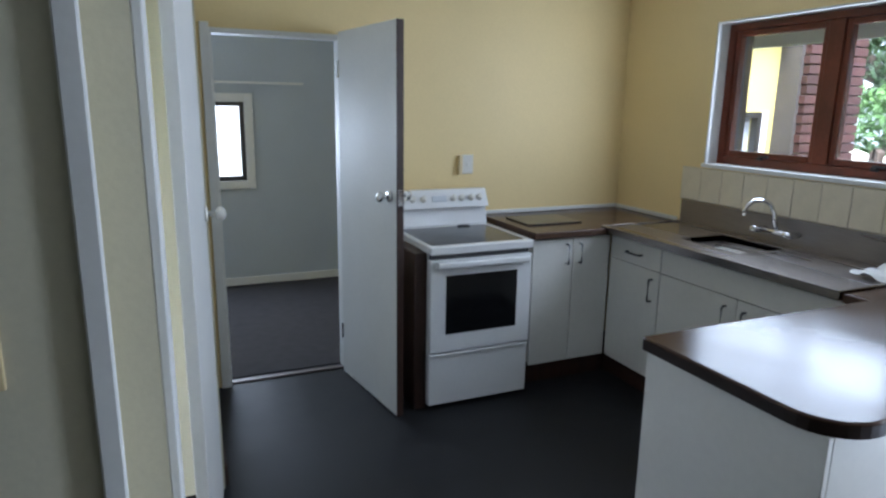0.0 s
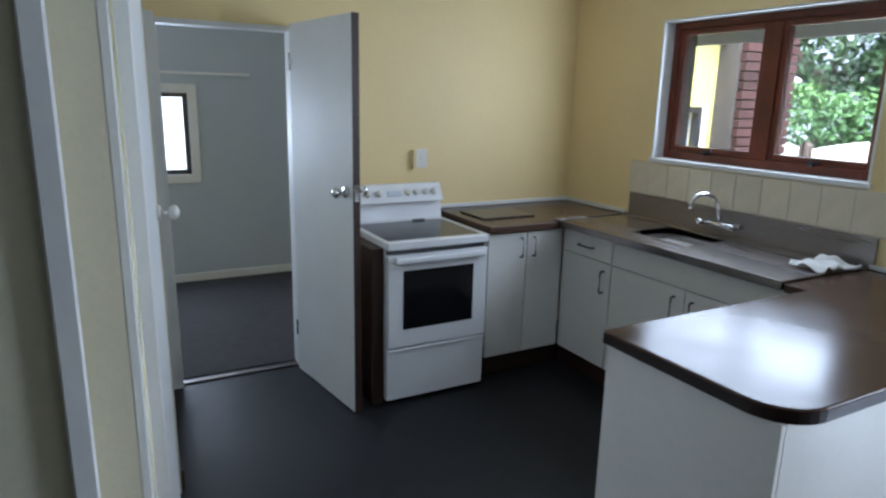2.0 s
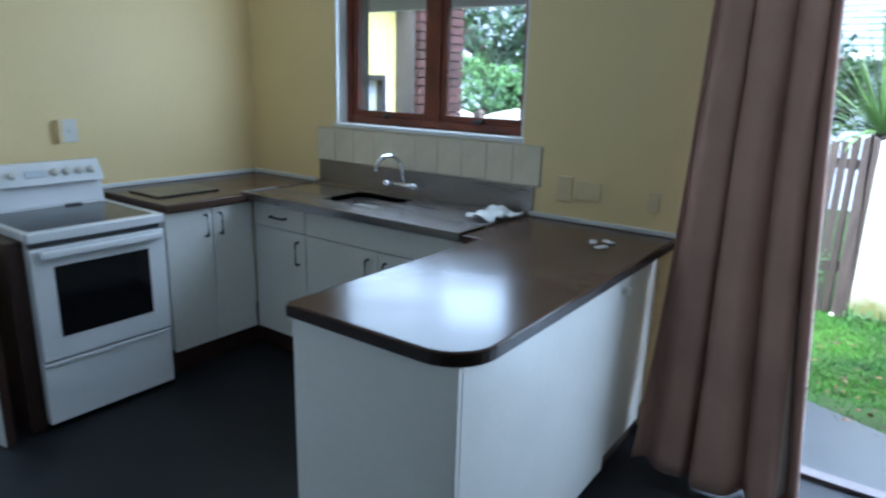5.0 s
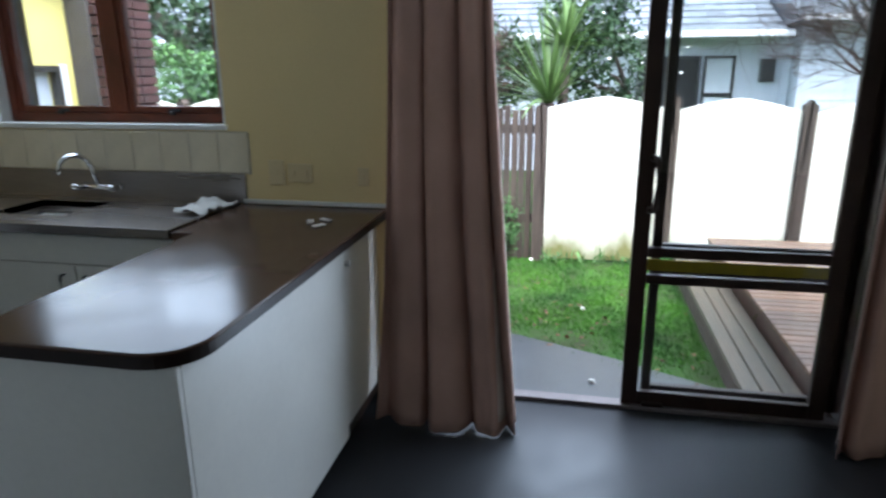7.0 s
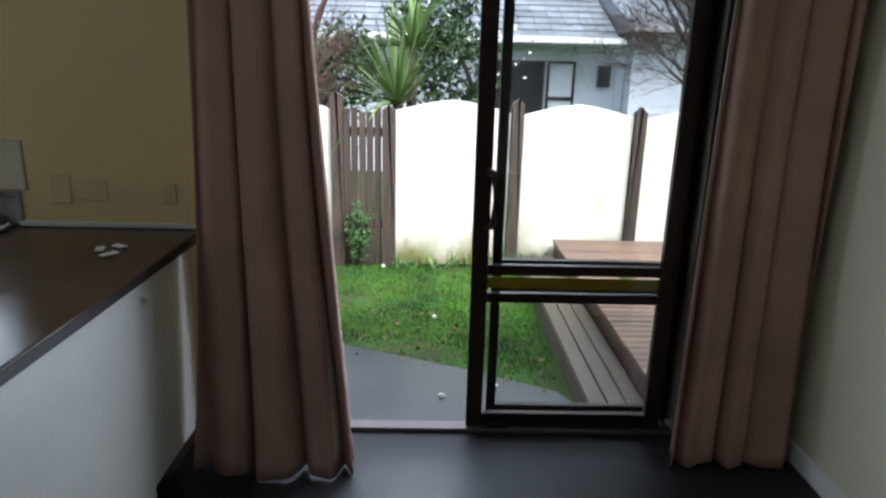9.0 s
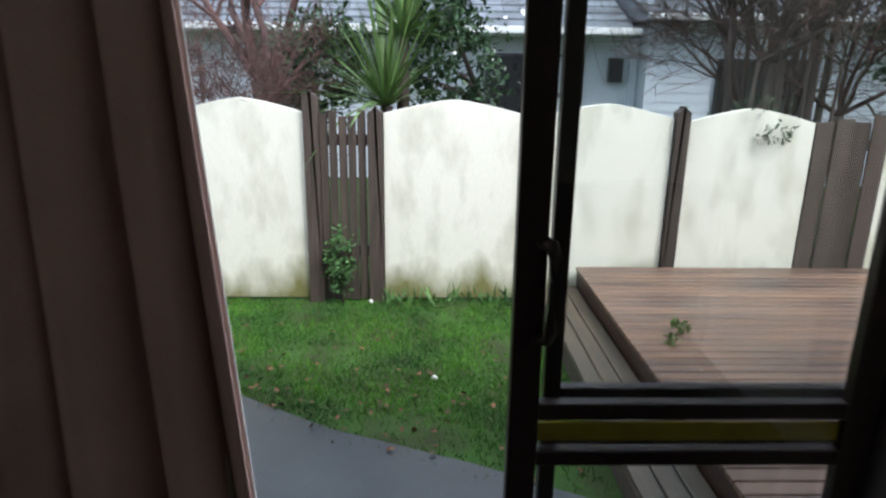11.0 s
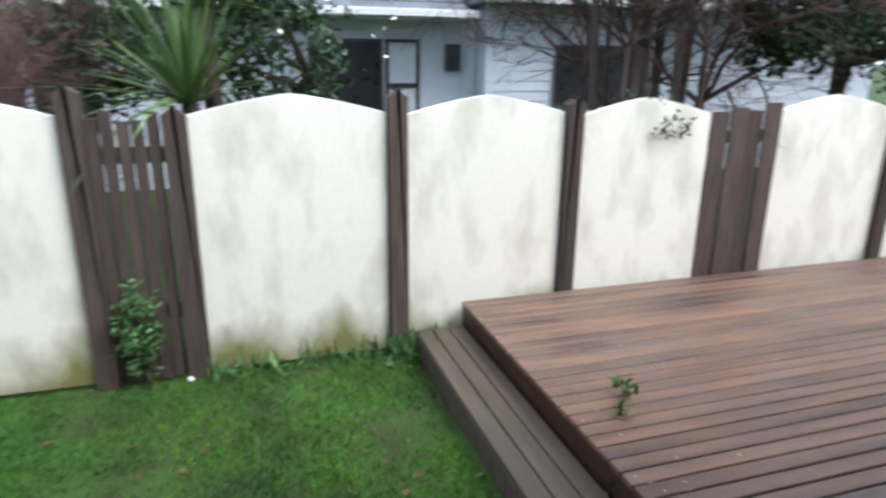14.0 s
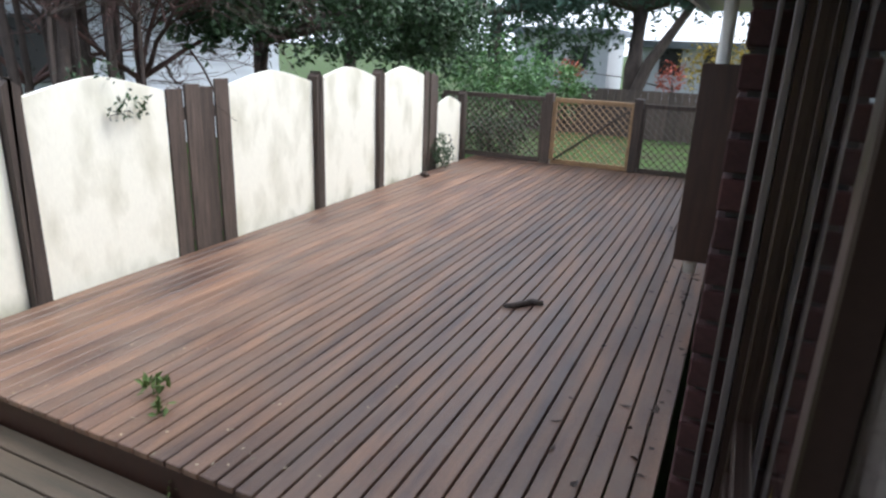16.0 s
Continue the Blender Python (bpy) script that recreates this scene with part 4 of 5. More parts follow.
for a, b, top in ((5.60, 5.50, 1.2), (4.38, 4.28, 1.2), (3.14, 3.04, 1.2), (1.965, 1.865, 1.14), (0.82, 0.70, 1.29), (0.30, 0.175, 1.17), (-1.0, -1.115, 1.26), (-2.24, -2.35, 1.20), (-5.21, -5.32, 1.18), (-6.41, -6.52, 1.18), (-8.87, -8.97, 0.84)):
    part("fence_post", pointed_post(a, b, GROUND - 0.01, top), FENCE_WOOD, gf, "dark timber post")


def infill(y0, y1, n_boards, gap, group):
    inf = gf
    w = (y0 - y1) / n_boards
    for i in range(n_boards):
        a = y0 - i * w
        h = 1.10 + random.uniform(-0.03, 0.05)
        part("fence_board", box(FX - 0.01 - 0.02 * (i % 2), FX + 0.012 - 0.02 * (i % 2), a - w + gap, a, GROUND + 0.01, h, 0.003), FENCE_WOOD, inf)
    for z in (-0.1, 0.85):
        part("rail", box(FX + 0.012, FX + 0.055, y1, y0, z, z + 0.09), FENCE_WOOD, inf)


infill(0.695, 0.305, 5, 0.012, "a")
infill(-3.43, -4.05, 4, 0.006, "b")
infill(-7.63, -8.04, 3, 0.004, "c")

# ---- lattice fence and gate at the far end of the deck ----
def lattice(parent, x0, x1, z0, z1, y, material_):
    """Crossed slats, cut to the rectangle; two layers."""
    for lay, sgn in ((0, 1), (1, -1)):
        bm = bmesh.new()
        c = x0 - (z1 - z0)
        while c < x1 + (z1 - z0):
            # slat along x = c + sgn * (z - z0)
            lo_s, hi_s = z0, z1
            xa, xb = (c, c + (z1 - z0)) if sgn > 0 else (c, c - (z1 - z0))
            pa, pb = [xa, z0], [xb, z1]
            for lim, side in ((x0, -1), (x1, 1)):
                for P, Q in ((pa, pb), (pb, pa)):
                    if (P[0] - lim) * side > 0 and (Q[0] - lim) * side < 0:
                        t_ = (lim - P[0]) / (Q[0] - P[0])
                        P[0], P[1] = lim, P[1] + t_ * (Q[1] - P[1])
            inside = all(x0 - 1e-6 <= q[0] <= x1 + 1e-6 for q in (pa, pb))
            if inside and abs(pa[1] - pb[1]) > 0.03:
                A_, B_ = Vector((pa[0], y + lay * 0.008, pa[1])), Vector((pb[0], y + lay * 0.008, pb[1]))
                q = (B_ - A_).to_track_quat("X", "Y")
                L_ = (B_ - A_).length
                box(-L_ / 2, L_ / 2, -0.004, 0.004, -0.017, 0.017, 0, bm, m=Matrix.Translation((A_ + B_) / 2) @ q.to_matrix().to_4x4())
            c += 0.10
        part("slat_layer", bm, material_, parent)


YL, ZL0, ZL1 = -9.3, DECK + 0.02, 0.74
for nm, lab, x0, x1, mt in (("lattice_screen", "weathered lattice screen at the deck's end", 5.67, 7.3, FENCE_WOOD), ("lattice_gate", "tan lattice gate with diagonal brace", 4.38, 5.50, LATTICE_WOOD), ("lattice_screen", "dark lattice screen beside the gate", 3.05, 4.24, FENCE_WOOD)):
    lt = thing(nm, lab, "lattice", ((x0 + x1) / 2, YL, DECK))
    lattice(lt, x0, x1, ZL0, ZL1, YL, mt)
    part("frame", boxes([(x0, x1, YL - 0.03, YL + 0.03, ZL1, ZL1 + 0.06), (x0, x1, YL - 0.03, YL + 0.03, ZL0 - 0.018, ZL0 + 0.05), (x0 - 0.03, x0 + 0.03, YL - 0.03, YL + 0.03, ZL0 + 0.05, ZL1), (x1 - 0.03, x1 + 0.03, YL - 0.03, YL + 0.03, ZL0 + 0.05, ZL1)], 0.003), mt, lt)
    if nm == "lattice_gate":
        a_, b_ = Vector((x1 - 0.05, YL + 0.03, ZL0 + 0.05)), Vector((x0 + 0.05, YL + 0.03, ZL1 - 0.05))
        part("brace", box(-(b_ - a_).length / 2, (b_ - a_).length / 2, -0.015, 0.015, -0.045, 0.045, 0.003, m=Matrix.Translation((a_ + b_) / 2) @ (b_ - a_).to_track_quat("X", "Y").to_matrix().to_4x4()), FENCE_WOOD, lt, "dark diagonal brace")
for x in (5.585, 4.31):
    solid("gate_post", box(x - 0.06, x + 0.06, YL - 0.06, YL + 0.06, GROUND, 0.86, 0.006), FENCE_WOOD, "square brown gate post", "post", "gate posts")

# ---- downpipe and its box on the brick wall ----
dp = thing("downpipe", "white plastic downpipe boxed in dark timber", "downpipe", (3.10, -4.3, DECK))
part("pipe", rod((3.14, -4.30, 0.09), (3.14, -4.30, 2.06), 0.04, 0.04, 16), PLASTIC, dp, smooth=True)
part("cover", boxes([(XO - 0.035, 3.245, -4.22, -4.20, 0.19, 1.42), (3.225, 3.245, -4.42, -4.22, 0.19, 1.42), (XO - 0.035, 3.225, -4.42, -4.40, 0.19, 1.42)], 0.004), DARK_WOOD, dp, "dark timber cover")


# ---- plants ----
def blob_points(n, centre, size, seed, hollow=0.55, lumps=3.0):
    """Points in an uneven crown, most of them near its outside, with gaps."""
    r = np.random.default_rng(seed)
    out = []
    c, s = np.array(centre), np.array(size)
    while len(out) < n:
        d = r.normal(size=3)
        d /= np.linalg.norm(d)
        k = 1 + 0.45 * noise.noise(Vector(d * lumps) + Vector((seed, 0, 0)))
        q = d * k * r.uniform(hollow, 1.0)
        if noise.noise(Vector(q * 3.2) + Vector((0, seed * 1.3, 0))) > -0.12:
            out.append(c + q * s)
    return np.array(out)


def bar(pts_, rad, seg, out):
    vs, fs = out
    k0 = len(vs)
    for i, p_ in enumerate(pts_):
        q = (pts_[min(i + 1, len(pts_) - 1)] - pts_[max(i - 1, 0)]).to_track_quat("Z", "Y")
        vs += [tuple(p_ + q @ Vector((rad[i] * math.cos(6.2832 * k / seg), rad[i] * math.sin(6.2832 * k / seg), 0))) for k in range(seg)]
    for i in range(len(pts_) - 1):
        for k in range(seg):
            a_, b_ = k0 + i * seg + k, k0 + i * seg + (k + 1) % seg
            fs.append((a_, b_, b_ + seg, a_ + seg))


def grow(a, d, length, radius, depth, rnd, out, spread=0.55, kids=3):
    """Limbs that fork, as tapered bars."""
    v = Vector(d).normalized()
    pts_, rad = [Vector(a)], [radius]
    for i in range(4):
        v = (v + Vector((rnd.gauss(0, 0.16), rnd.gauss(0, 0.16), rnd.gauss(0.02, 0.12)))).normalized()
        pts_.append(pts_[-1] + v * length / 4)
        rad.append(max(0.0025, radius * (1 - 0.14 * (i + 1))))
    bar(pts_, rad, 7 if depth > 2 else 3, out)
    if depth > 0:
        for _ in range(kids):
            w = (v + Vector((rnd.gauss(0, spread), rnd.gauss(0, spread), rnd.gauss(0.1, spread * 0.7)))).normalized()
            k = rnd.randint(1, 4)
            grow(pts_[k], w, length * rnd.uniform(0.5, 0.85), max(0.003, rad[k] * 0.6), depth - 1, rnd, out, spread, kids)


def bare_tree(x, y, height, radius, depth, seed, label, kids=4, spread=0.6, lean=(0, 0, 1), mat_=None, fork=0.45):
    t = thing("bare_tree", label, "tree", (x, y, GROUND))
    rnd = random.Random(seed)
    bm = bmesh.new()
    top = Vector((x, y, GROUND)) + Vector(lean).normalized() * height * fork
    tube([(x, y, GROUND - 0.05), ((x + top.x) / 2 + 0.03, (y + top.y) / 2, (GROUND + top.z) / 2), tuple(top)], [radius * 1.2, radius, radius * 0.85], 9, bm)
    part("trunk", bm, BARK, t, smooth=True)
    out = ([], [])
    for _ in range(5):
        grow(top, (rnd.gauss(lean[0], 0.6), rnd.gauss(lean[1], 0.6), 0.8), height * 0.35, radius * 0.5, depth, rnd, out, spread, kids)
    me = bpy.data.meshes.new("twig_crown")
    me.from_pydata(out[0], [], out[1])
    me.materials.append(mat_ or TWIG)
    me.transform(W[t].inverted())
    o = new("twig_crown", me)
    o.parent, W[o] = t, W[t]
    tagged(o, "bare winter branches")
    return t


def leafy(name, label, at, trunk_r, crowns, leaf, mat_, count, seed, category="tree", wide=0.5):
    x, y = at
    t = thing(name, label, category, (x, y, GROUND))
    rnd = random.Random(seed)
    bm = bmesh.new()
    low = min(c[0][2] for c in crowns)
    fork = Vector((x, y, max(GROUND + 0.3, low - 0.3)))
    tube([(x, y, GROUND - 0.05), tuple((Vector((x, y, GROUND)) + fork) / 2 + Vector((0.03, 0.02, 0))), tuple(fork)], [trunk_r * 1.3, trunk_r, trunk_r * 0.9], 9, bm)
    for c, s in crowns:
        e = Vector(c)
        tube([tuple(fork), tuple(fork.lerp(e, 0.5) + Vector((rnd.gauss(0, 0.1), rnd.gauss(0, 0.1), 0.1))), tuple(e)], [trunk_r * 0.7, trunk_r * 0.4, trunk_r * 0.12], 7, bm)
    part("trunk", bm, BARK, t, smooth=True)
    allp = np.concatenate([blob_points(int(count / len(crowns)), c, s, seed + i) for i, (c, s) in enumerate(crowns)])
    cards("crown", allp, leaf, leaf * wide, mat_, 0.9, "", up=0.15, parent=t, tri=False)
    return t


def flax(x, y, z, n, length, seed, label, name="flax_plant"):
    r = random.Random(seed)
    t = thing(name, label, "plant", (x, y, GROUND))
    part("stem", tube([(x, y, GROUND - 0.03), (x, y, z)], [0.07, 0.06], 9), BARK, t)
    vs, fs = [], []
    for _ in range(n):
        a, e = r.uniform(0, 6.283), r.uniform(0.15, 1.45)
        L, w, droop = length * r.uniform(0.7, 1.1), r.uniform(0.018, 0.03), r.uniform(0.2, 0.9)
        d = Vector((math.cos(a) * math.cos(e), math.sin(a) * math.cos(e), math.sin(e)))
        s = Vector((-math.sin(a), math.cos(a), 0))
        k0 = len(vs)
        for i in range(6):
            u = i / 5
            c = Vector((x, y, z)) + d * L * u - Vector((0, 0, 1)) * L * droop * u * u * 0.6 * math.cos(e)
            ww_ = w * (1 - u ** 2.2) + 0.001
            vs += [tuple(c - s * ww_), tuple(c + Vector((0, 0, -0.3 * ww_))), tuple(c + s * ww_)]
        for i in range(5):
            for q in (0, 1):
                b0 = k0 + i * 3 + q
                fs.append((b0, b0 + 1, b0 + 4, b0 + 3))
    me = bpy.data.meshes.new("leaf_head")
    me.from_pydata(vs, [], fs)
    me.materials.append(FLAX)
    me.transform(W[t].inverted())
    o = new("leaf_head", me)
    o.parent = t
    W[o] = W[t]
    return t


flax(7.75, 0.2, 1.12, 90, 1.25, 4, "green cabbage tree with long drooping blades")
flax(7.95, 0.05, 1.75, 50, 0.8, 6, "taller cabbage tree head with upright blades", "cabbage_tree")
leafy("shrub", "dark green camellia shrub behind the fence", (8.3, -0.75), 0.05, [((8.3, -0.45, 1.45), (0.5, 0.55, 0.75)), ((8.5, 0.9, 1.5), (0.4, 0.5, 0.6)), ((8.5, -0.2, 2.2), (0.5, 0.6, 0.5))], 0.09, LEAF, 5200, 11, "shrub")
r_ = np.random.default_rng(9)
cards("white_blossom", blob_points(60, (8.15, -0.5, 1.8), (0.5, 0.9, 0.6), 12, 0.9), 0.05, 0.045, FLOWER, 0.8, "white blossom on the shrub", up=0.3, tri=False)
bare_tree(9.6, 1.75, 4.0, 0.15, 4, 21, "bare brown tree with spreading branches", lean=(0, 0.05, 1))
bare_tree(8.6, 2.7, 2.4, 0.035, 4, 23, "low bare shrub with red-brown twigs")
bare_tree(8.4, 1.1, 2.6, 0.03, 4, 27, "low bare shrub with red-brown twigs", lean=(-0.1, 0.4, 1))
bare_tree(9.3, -3.9, 3.2, 0.05, 4, 33, "tangled bare shrub behind the fence", lean=(0, -0.1, 1))
bare_tree(8.6, -4.9, 3.4, 0.06, 4, 35, "tangled bare shrub behind the fence", lean=(0, 0.1, 1))
for i in range(15):
    x, y = 8.1 + 0.25 * ((i * 3) % 4), -3.45 - 0.075 * i
    bare_tree(x, y, 4.6 + 0.5 * (i % 3), 0.022 + 0.011 * (i % 4), 3, 40 + i, "dark upright trunk of a climbing vine", lean=(0, random.uniform(-0.08, 0.08), 1), mat_=BARK)
leafy("fern_tree", "green leafy shrub with small yellow-green leaves", (7.9, 3.6), 0.03, [((7.8, 3.55, 1.4), (0.35, 0.35, 0.55))], 0.07, LEAF_LIGHT, 1200, 51, "shrub")
leafy("evergreen_tree", "dense dark green tree leaning over the fence", (8.6, -6.6), 0.12, [((8.1, -5.3, 2.0), (0.7, 0.6, 0.75)), ((8.2, -6.0, 2.2), (0.9, 0.9, 0.9)), ((8.0, -7.2, 2.0), (0.95, 1.0, 0.85)), ((7.9, -8.5, 2.0), (0.95, 1.0, 0.9)), ((8.6, -7.3, 3.1), (1.2, 1.5, 0.9)), ((7.4, -8.9, 1.75), (0.6, 0.7, 0.5))], 0.10, LEAF, 18000, 61)
leafy("evergreen_tree", "tall dark green tree behind the fence", (9.8, -10.5), 0.16, [((9.2, -10.3, 2.6), (1.6, 1.5, 1.4)), ((8.6, -11.6, 2.0), (1.2, 1.2, 1.2)), ((10, -8.5, 3.4), (1.6, 1.6, 1.3))], 0.12, LEAF, 9000, 63)
leafy("shrub", "light green shrub at the deck corner", (7.2, -11.2), 0.04, [((7.0, -11.0, 0.6), (0.9, 0.7, 0.7)), ((6.2, -11.6, 0.8), (0.7, 0.6, 0.5))], 0.09, LEAF_LIGHT, 3200, 65, "shrub")
leafy("shrub", "dark green plant in front of the lattice screen", (6.45, -9.6), 0.02, [((6.5, -9.6, 0.1), (0.55, 0.25, 0.35))], 0.07, LEAF, 1300, 67, "shrub")
leafy("shrub", "small dark plant growing at the fence foot", (6.7, -7.95), 0.012, [((6.68, -8.0, 0.05), (0.12, 0.25, 0.25))], 0.06, LEAF, 350, 68, "shrub")
leafy("climber", "small green climber growing on the fence boards", (6.70, 0.52), 0.010, [((6.70, 0.55, -0.12), (0.07, 0.13, 0.30))], 0.05, LEAF_LIGHT, 420, 69, "plant")
leafy("overhanging_twig", "leafy twig hanging over a fence panel", (6.95, -3.05), 0.008, [((6.76, -3.08, 0.98), (0.06, 0.17, 0.12)), ((6.9, -2.95, 1.2), (0.15, 0.25, 0.1))], 0.045, LEAF, 130, 71, "plant")
cards("border_weeds", np.stack([rng.normal(6.72, 0.07, 500), np.concatenate([rng.normal(-1.15, 0.12, 400), rng.uniform(-1.1, 0.2, 100)]), np.full(500, GROUND)], 1), 0.16, 0.02, LEAF_LIGHT, 0.5, "green weeds along the fence foot", tri=False)

# big spreading conifer and what stands far behind the deck
leafy("conifer", "large spreading blue-green conifer with dark trunk", (5.9, -18.5), 0.24, [((7.8, -17.5, 3.0), (1.6, 1.2, 1.0)), ((9.6, -17, 3.2), (1.6, 1.2, 1.5)), ((3.4, -18, 3.6), (1.5, 1, 0.6)), ((5.2, -18.3, 3.2), (2.2, 1.6, 0.6)), ((7.4, -18.6, 3.9), (1.9, 1.6, 0.7)), ((4.2, -18.6, 4.3), (1.9, 1.5, 0.6)), ((6.2, -18.6, 5.4), (2.6, 1.8, 0.9)), ((3.6, -18.2, 2.9), (1.2, 1.2, 0.4)), ((8.6, -19, 3.0), (1.4, 1.2, 0.5))], 0.22, LEAF_BLUE, 15000, 81, wide=0.35)
part("second_trunk", tube([(6.1, -18.3, GROUND), (5.5, -18.2, 1.2), (4.4, -18.2, 3.0)], [0.2, 0.16, 0.08], 8), BARK, bpy.data.objects["conifer"])
leafy("hedge_tree", "tall green trees on the next section", (12, -24), 0.25, [((6.5, -27, 4.6), (3.2, 2, 2.2)), ((2.5, -26, 4.6), (2.6, 2, 2.4)), ((13, -25, 3.0), (3, 2, 2.6)), ((9.5, -26, 3.4), (2.6, 2, 2.6)), ((16, -22, 4), (3, 3, 3)), ((13, -18, 3.2), (2.5, 2.5, 2.2))], 0.28, LEAF, 12000, 83)
leafy("autumn_shrub", "yellow autumn shrub on the next section", (4.0, -23), 0.05, [((3.9, -23, 1.0), (1.3, 0.8, 1.0))], 0.16, FAR_YELLOW, 900, 85, "shrub")
leafy("autumn_shrub", "red flowering shrub on the next section", (5.2, -22), 0.04, [((5.3, -22, 0.7), (0.5, 0.4, 0.5)), ((8.6, -22, 0.8), (0.5, 0.4, 0.4))], 0.14, FAR_RED, 500, 86, "shrub")
leafy("shrub", "light green bushes behind the lattice", (8.2, -15.5), 0.05, [((8.6, -15.5, 0.9), (1.5, 1.0, 0.9)), ((10.3, -15, 1.3), (1.3, 1.2, 1.2))], 0.14, LEAF_LIGHT, 2600, 87, "shrub")
bf = thing("back_fence", "dark brown paling fence on the next section", "fence", (6, -14.5, GROUND))
for i in range(46):
    x = 1.4 + i * 0.155
    part("paling", box(x, x + 0.15, -16.02 - 0.006 * (i % 2), -16.0 - 0.006 * (i % 2), GROUND, 0.62, 0.0), FENCE_WOOD, bf)
fh = thing("far_house", "white house far behind the trees", "house", (8, -34, GROUND))
part("wall", boxes([(3, 7.6, -34, -30, GROUND, 1.7), (9.3, 14, -36, -32, GROUND, 2.2)]), FAR_HOUSE, fh)
part("roof", boxes([(2.5, 8.0, -34.5, -29.5, 1.7, 2.0), (9, 14.4, -36.5, -31.5, 2.2, 2.5)]), ROOF_TILE, fh)
for x in (4.0, 5.8, 10.2, 12.0):
    part("window", box(x, x + 0.9, -30.0 if x < 8 else -32.0, -29.97 if x < 8 else -31.97, 0.6, 1.7), DARK_ROOM, fh)

# greenery seen through the kitchen window
leafy("garden_tree", "leafy light green shrub with pale flowers by the house wing", (7.5, 4.3), 0.05, [((7.5, 4.9, 1.3), (0.5, 0.7, 0.6)), ((7.6, 4.0, 1.35), (0.4, 0.6, 0.45)), ((7.7, 3.5, 1.6), (0.4, 0.45, 0.4))], 0.10, LEAF_LIGHT, 4600, 91)
leafy("garden_tree", "dark green trees behind the fence", (9.0, 5.6), 0.12, [((8.6, 5.2, 2.6), (1.2, 1.4, 1.2)), ((9, 7, 3.0), (1.4, 1.5, 1.4)), ((8.6, 4.2, 2.2), (0.9, 0.8, 0.8)), ((9.5, 9, 3), (1.5, 1.5, 1.8))], 0.13, LEAF, 8000, 93)

# ---- neighbour's house behind the fence ----
NX = 13.2
nh = thing("neighbour_house", "single-storey white weatherboard house with grey tiled roof", "house", (15, 0, GROUND))
part("wall", boxes([(NX, 19, -3.9, 12, GROUND, 2.0), (NX - 0.05, NX, -3.9, -3.75, GROUND, 2.0)]), HOUSE_WHITE, nh)
bm = bmesh.new()
for i in range(17):
    z = GROUND + i * 0.16
    outl = [(NX - 0.5 - 0.012, z), (NX - 0.5 + 0.02, z), (NX - 0.5 + 0.02, z + 0.165), (NX - 0.5, z + 0.165)]
    m = Matrix(((1, 0, 0, 0), (0, 0, 1, 0), (0, 1, 0, 0), (0, 0, 0, 1)))
    part("weatherboard", prism(outl, -12.0, -4.02, 0, None, m), HOUSE_WHITE, nh)
part("side_wall", boxes([(NX - 0.48, 19, -12, -3.92, GROUND, 2.25), (NX - 0.53, NX - 0.4, -4.02, -3.90, GROUND, 2.25)]), HOUSE_WHITE, nh)
# tiled roof: rows that overlap
bm = bmesh.new()
slope = 0.42
for i in range(16):
    x0, z0 = NX - 0.65 + i * 0.33, 2.10 + i * 0.33 * slope
    for k in range(52):
        y0 = -3.6 + k * 0.30
        a = [(x0, y0, z0), (x0, y0 + 0.29, z0), (x0 + 0.36, y0 + 0.29, z0 + 0.36 * slope), (x0 + 0.36, y0, z0 + 0.36 * slope)]
        lo_ = [bm.verts.new(q) for q in a]
        hi_ = [bm.verts.new((q[0], q[1], q[2] + (0.045 if j < 2 else 0.012))) for j, q in enumerate(a)]
        bm.faces.new(hi_)
        bm.faces.new((lo_[0], lo_[1], hi_[1], hi_[0]))
        bm.faces.new((lo_[1], lo_[2], hi_[2], hi_[1]))
        bm.faces.new((lo_[3], lo_[0], hi_[0], hi_[3]))
part("roof", bm, ROOF_TILE, nh)
part("roof_underlay", prism([(NX - 0.65, 2.06), (19, 2.06), (19, 4.6), (NX - 0.65, 2.09)], -3.65, 12.1, 0, m=Matrix(((1, 0, 0, 0), (0, 0, 1, 0), (0, 1, 0, 0), (0, 0, 0, 1)))), ROOF_TILE, nh)
part("side_roof", prism([(NX - 1.0, 2.25), (19, 2.25), (19, 4.6), (NX - 1.0, 2.36)], -12.4, -3.7, 0, m=Matrix(((1, 0, 0, 0), (0, 0, 1, 0), (0, 1, 0, 0), (0, 0, 0, 1)))), ROOF_TILE, nh)
part("gutter", boxes([(NX - 0.78, NX - 0.64, -3.7, 12.1, 2.02, 2.13), (NX - 1.10, NX - 1.0, -12.4, -3.7, 2.24, 2.35)], 0.01), FAR_WHITE, nh, "white gutter")
part("soffit", box(NX - 0.7, NX, -3.65, 12.1, 2.0, 2.03), BLIND, nh)
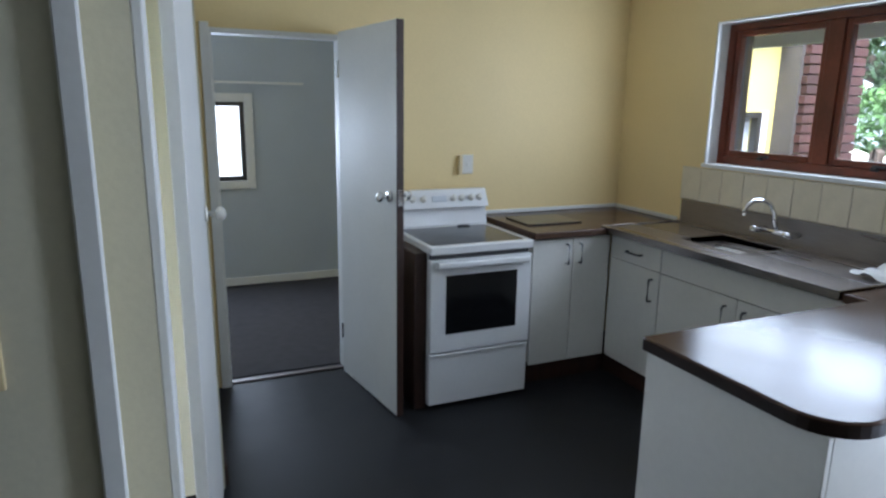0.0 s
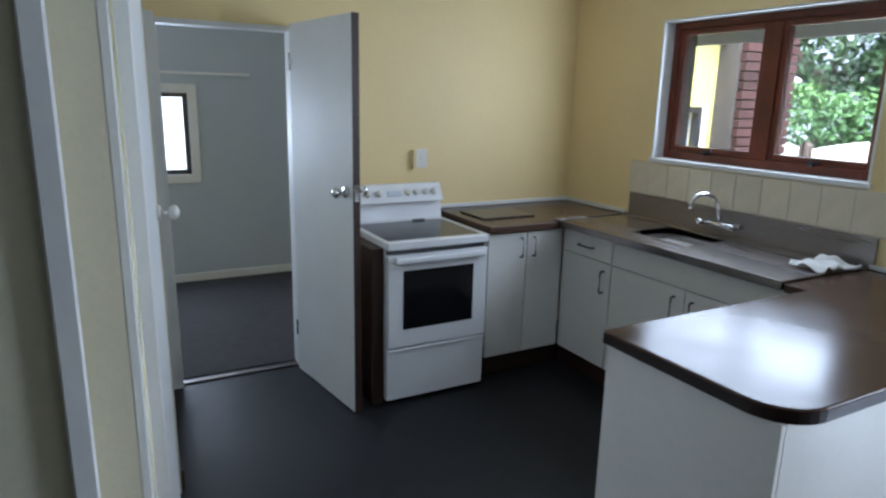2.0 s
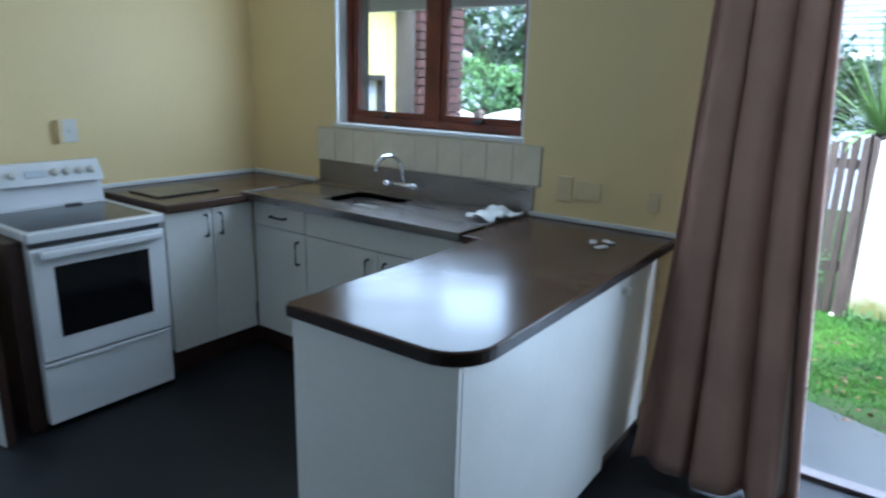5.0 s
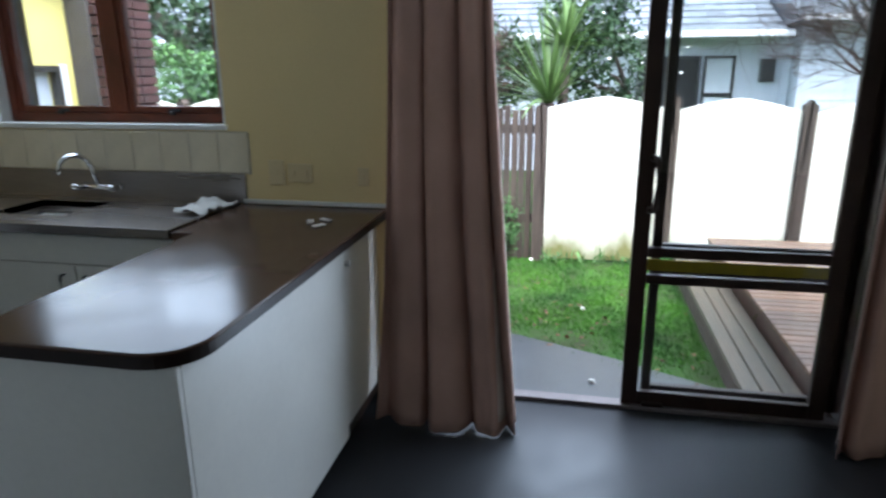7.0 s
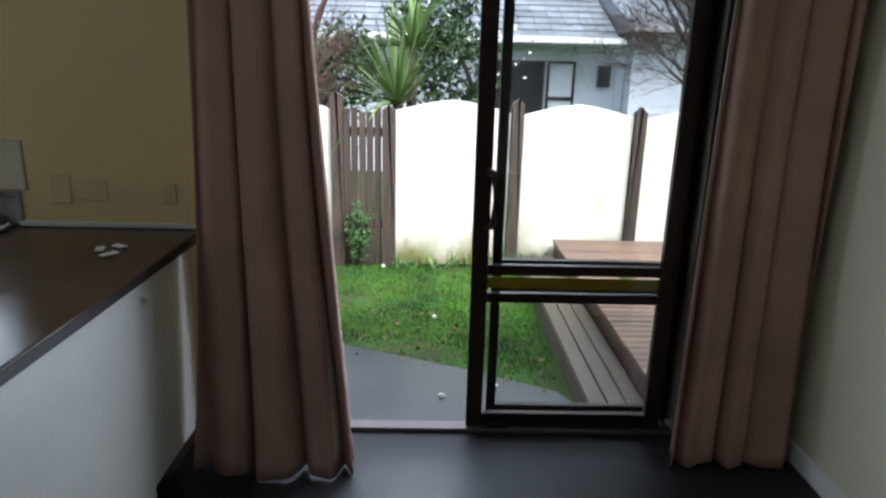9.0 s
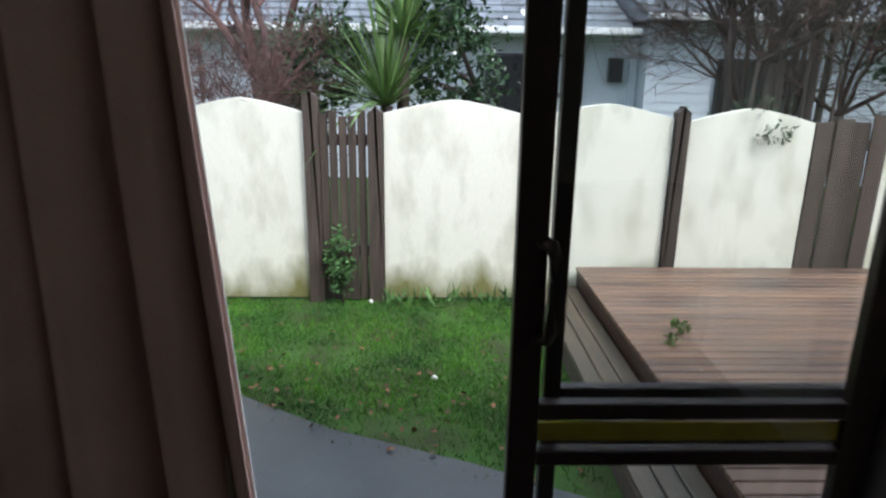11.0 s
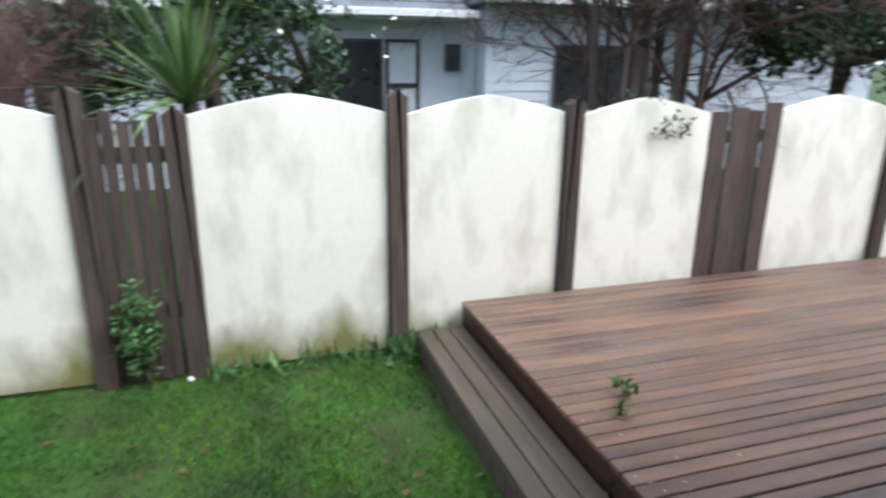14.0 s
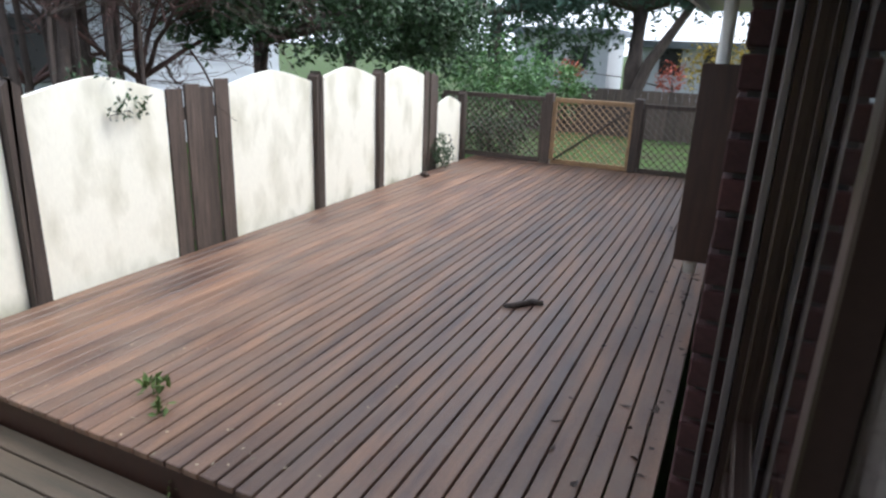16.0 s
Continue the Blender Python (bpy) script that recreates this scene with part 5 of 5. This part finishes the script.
for y0, y1, z0, z1 in ((4.62, 5.55, 0.4, 1.72), (3.75, 4.58, 0.4, 1.72), (1.75, 2.55, 0.4, 1.72), (-2.35, -1.2, -0.2, 1.72), (-2.95, -2.4, -0.2, 1.72)):
    pale = (y0, y1) in ((3.75, 4.58), (-2.95, -2.4))
    w_ = part("window", box(NX - 0.03, NX - 0.012, y0 + 0.05, y1 - 0.05, z0 + 0.05, z1 - 0.05), BLIND if pale else DARK_ROOM, nh)
    part("frame", frame_bm(NX - 0.06, NX - 0.002, y0, y1, z0, z1, 0.05), DARK_METAL, w_)
    if pale:
        part("bar", box(NX - 0.06, NX - 0.03, y0 + 0.05, y1 - 0.05, 0.98, 1.05), DARK_METAL, w_)
w_ = part("window", box(NX - 0.56, NX - 0.53, -6.6, -5.15, 0.75, 1.62), DARK_ROOM, nh)
part("frame", frame_bm(NX - 0.58, NX - 0.535, -6.65, -5.10, 0.70, 1.67, 0.05), DARK_METAL, w_)
part("meter_box", box(NX - 0.14, NX, -3.62, -3.38, 1.25, 1.66, 0.01), DARK_METAL, nh)

# ---- bricks of the door reveal and the wall's corner, each a piece ----
wall_ob = bpy.data.objects["outer_wall"]
bl, bh = 0.23, 0.076
br = mesh_of("brick", box(-0.055, 0.055, -bl / 2 + 0.005, bl / 2 - 0.005, -bh / 2 + 0.005, bh / 2 - 0.005, 0.004), BRICK)
for r in range(36):
    z = GROUND + 0.04 + r * (bh + 0.003)
    off = (r % 2) * bl / 2
    for k in range(4):
        o = new("brick", br)
        o.parent = wall_ob
        o.location = (XO - 0.086 + 0.002 * ((r * 7 + k * 3) % 5 - 2) * 0.5, DY0 - 0.004 - bl / 2 - k * (bl + 0.004) - (off if k else off * 0.02), z)
pier = bpy.data.objects["wing_pier"]
bp_ = mesh_of("brick", box(-bl / 2 + 0.005, bl / 2 - 0.005, -0.05, 0.02, -bh / 2 + 0.005, bh / 2 - 0.005, 0.003), BRICK)
for r in range(22):
    for k in range(3):
        o = new("brick", bp_)
        o.parent = pier
        o.location = (4.72 + bl / 2 + k * (bl + 0.004) + (r % 2) * 0.01, 3.70 - 0.005, 0.55 + r * (bh + 0.003))
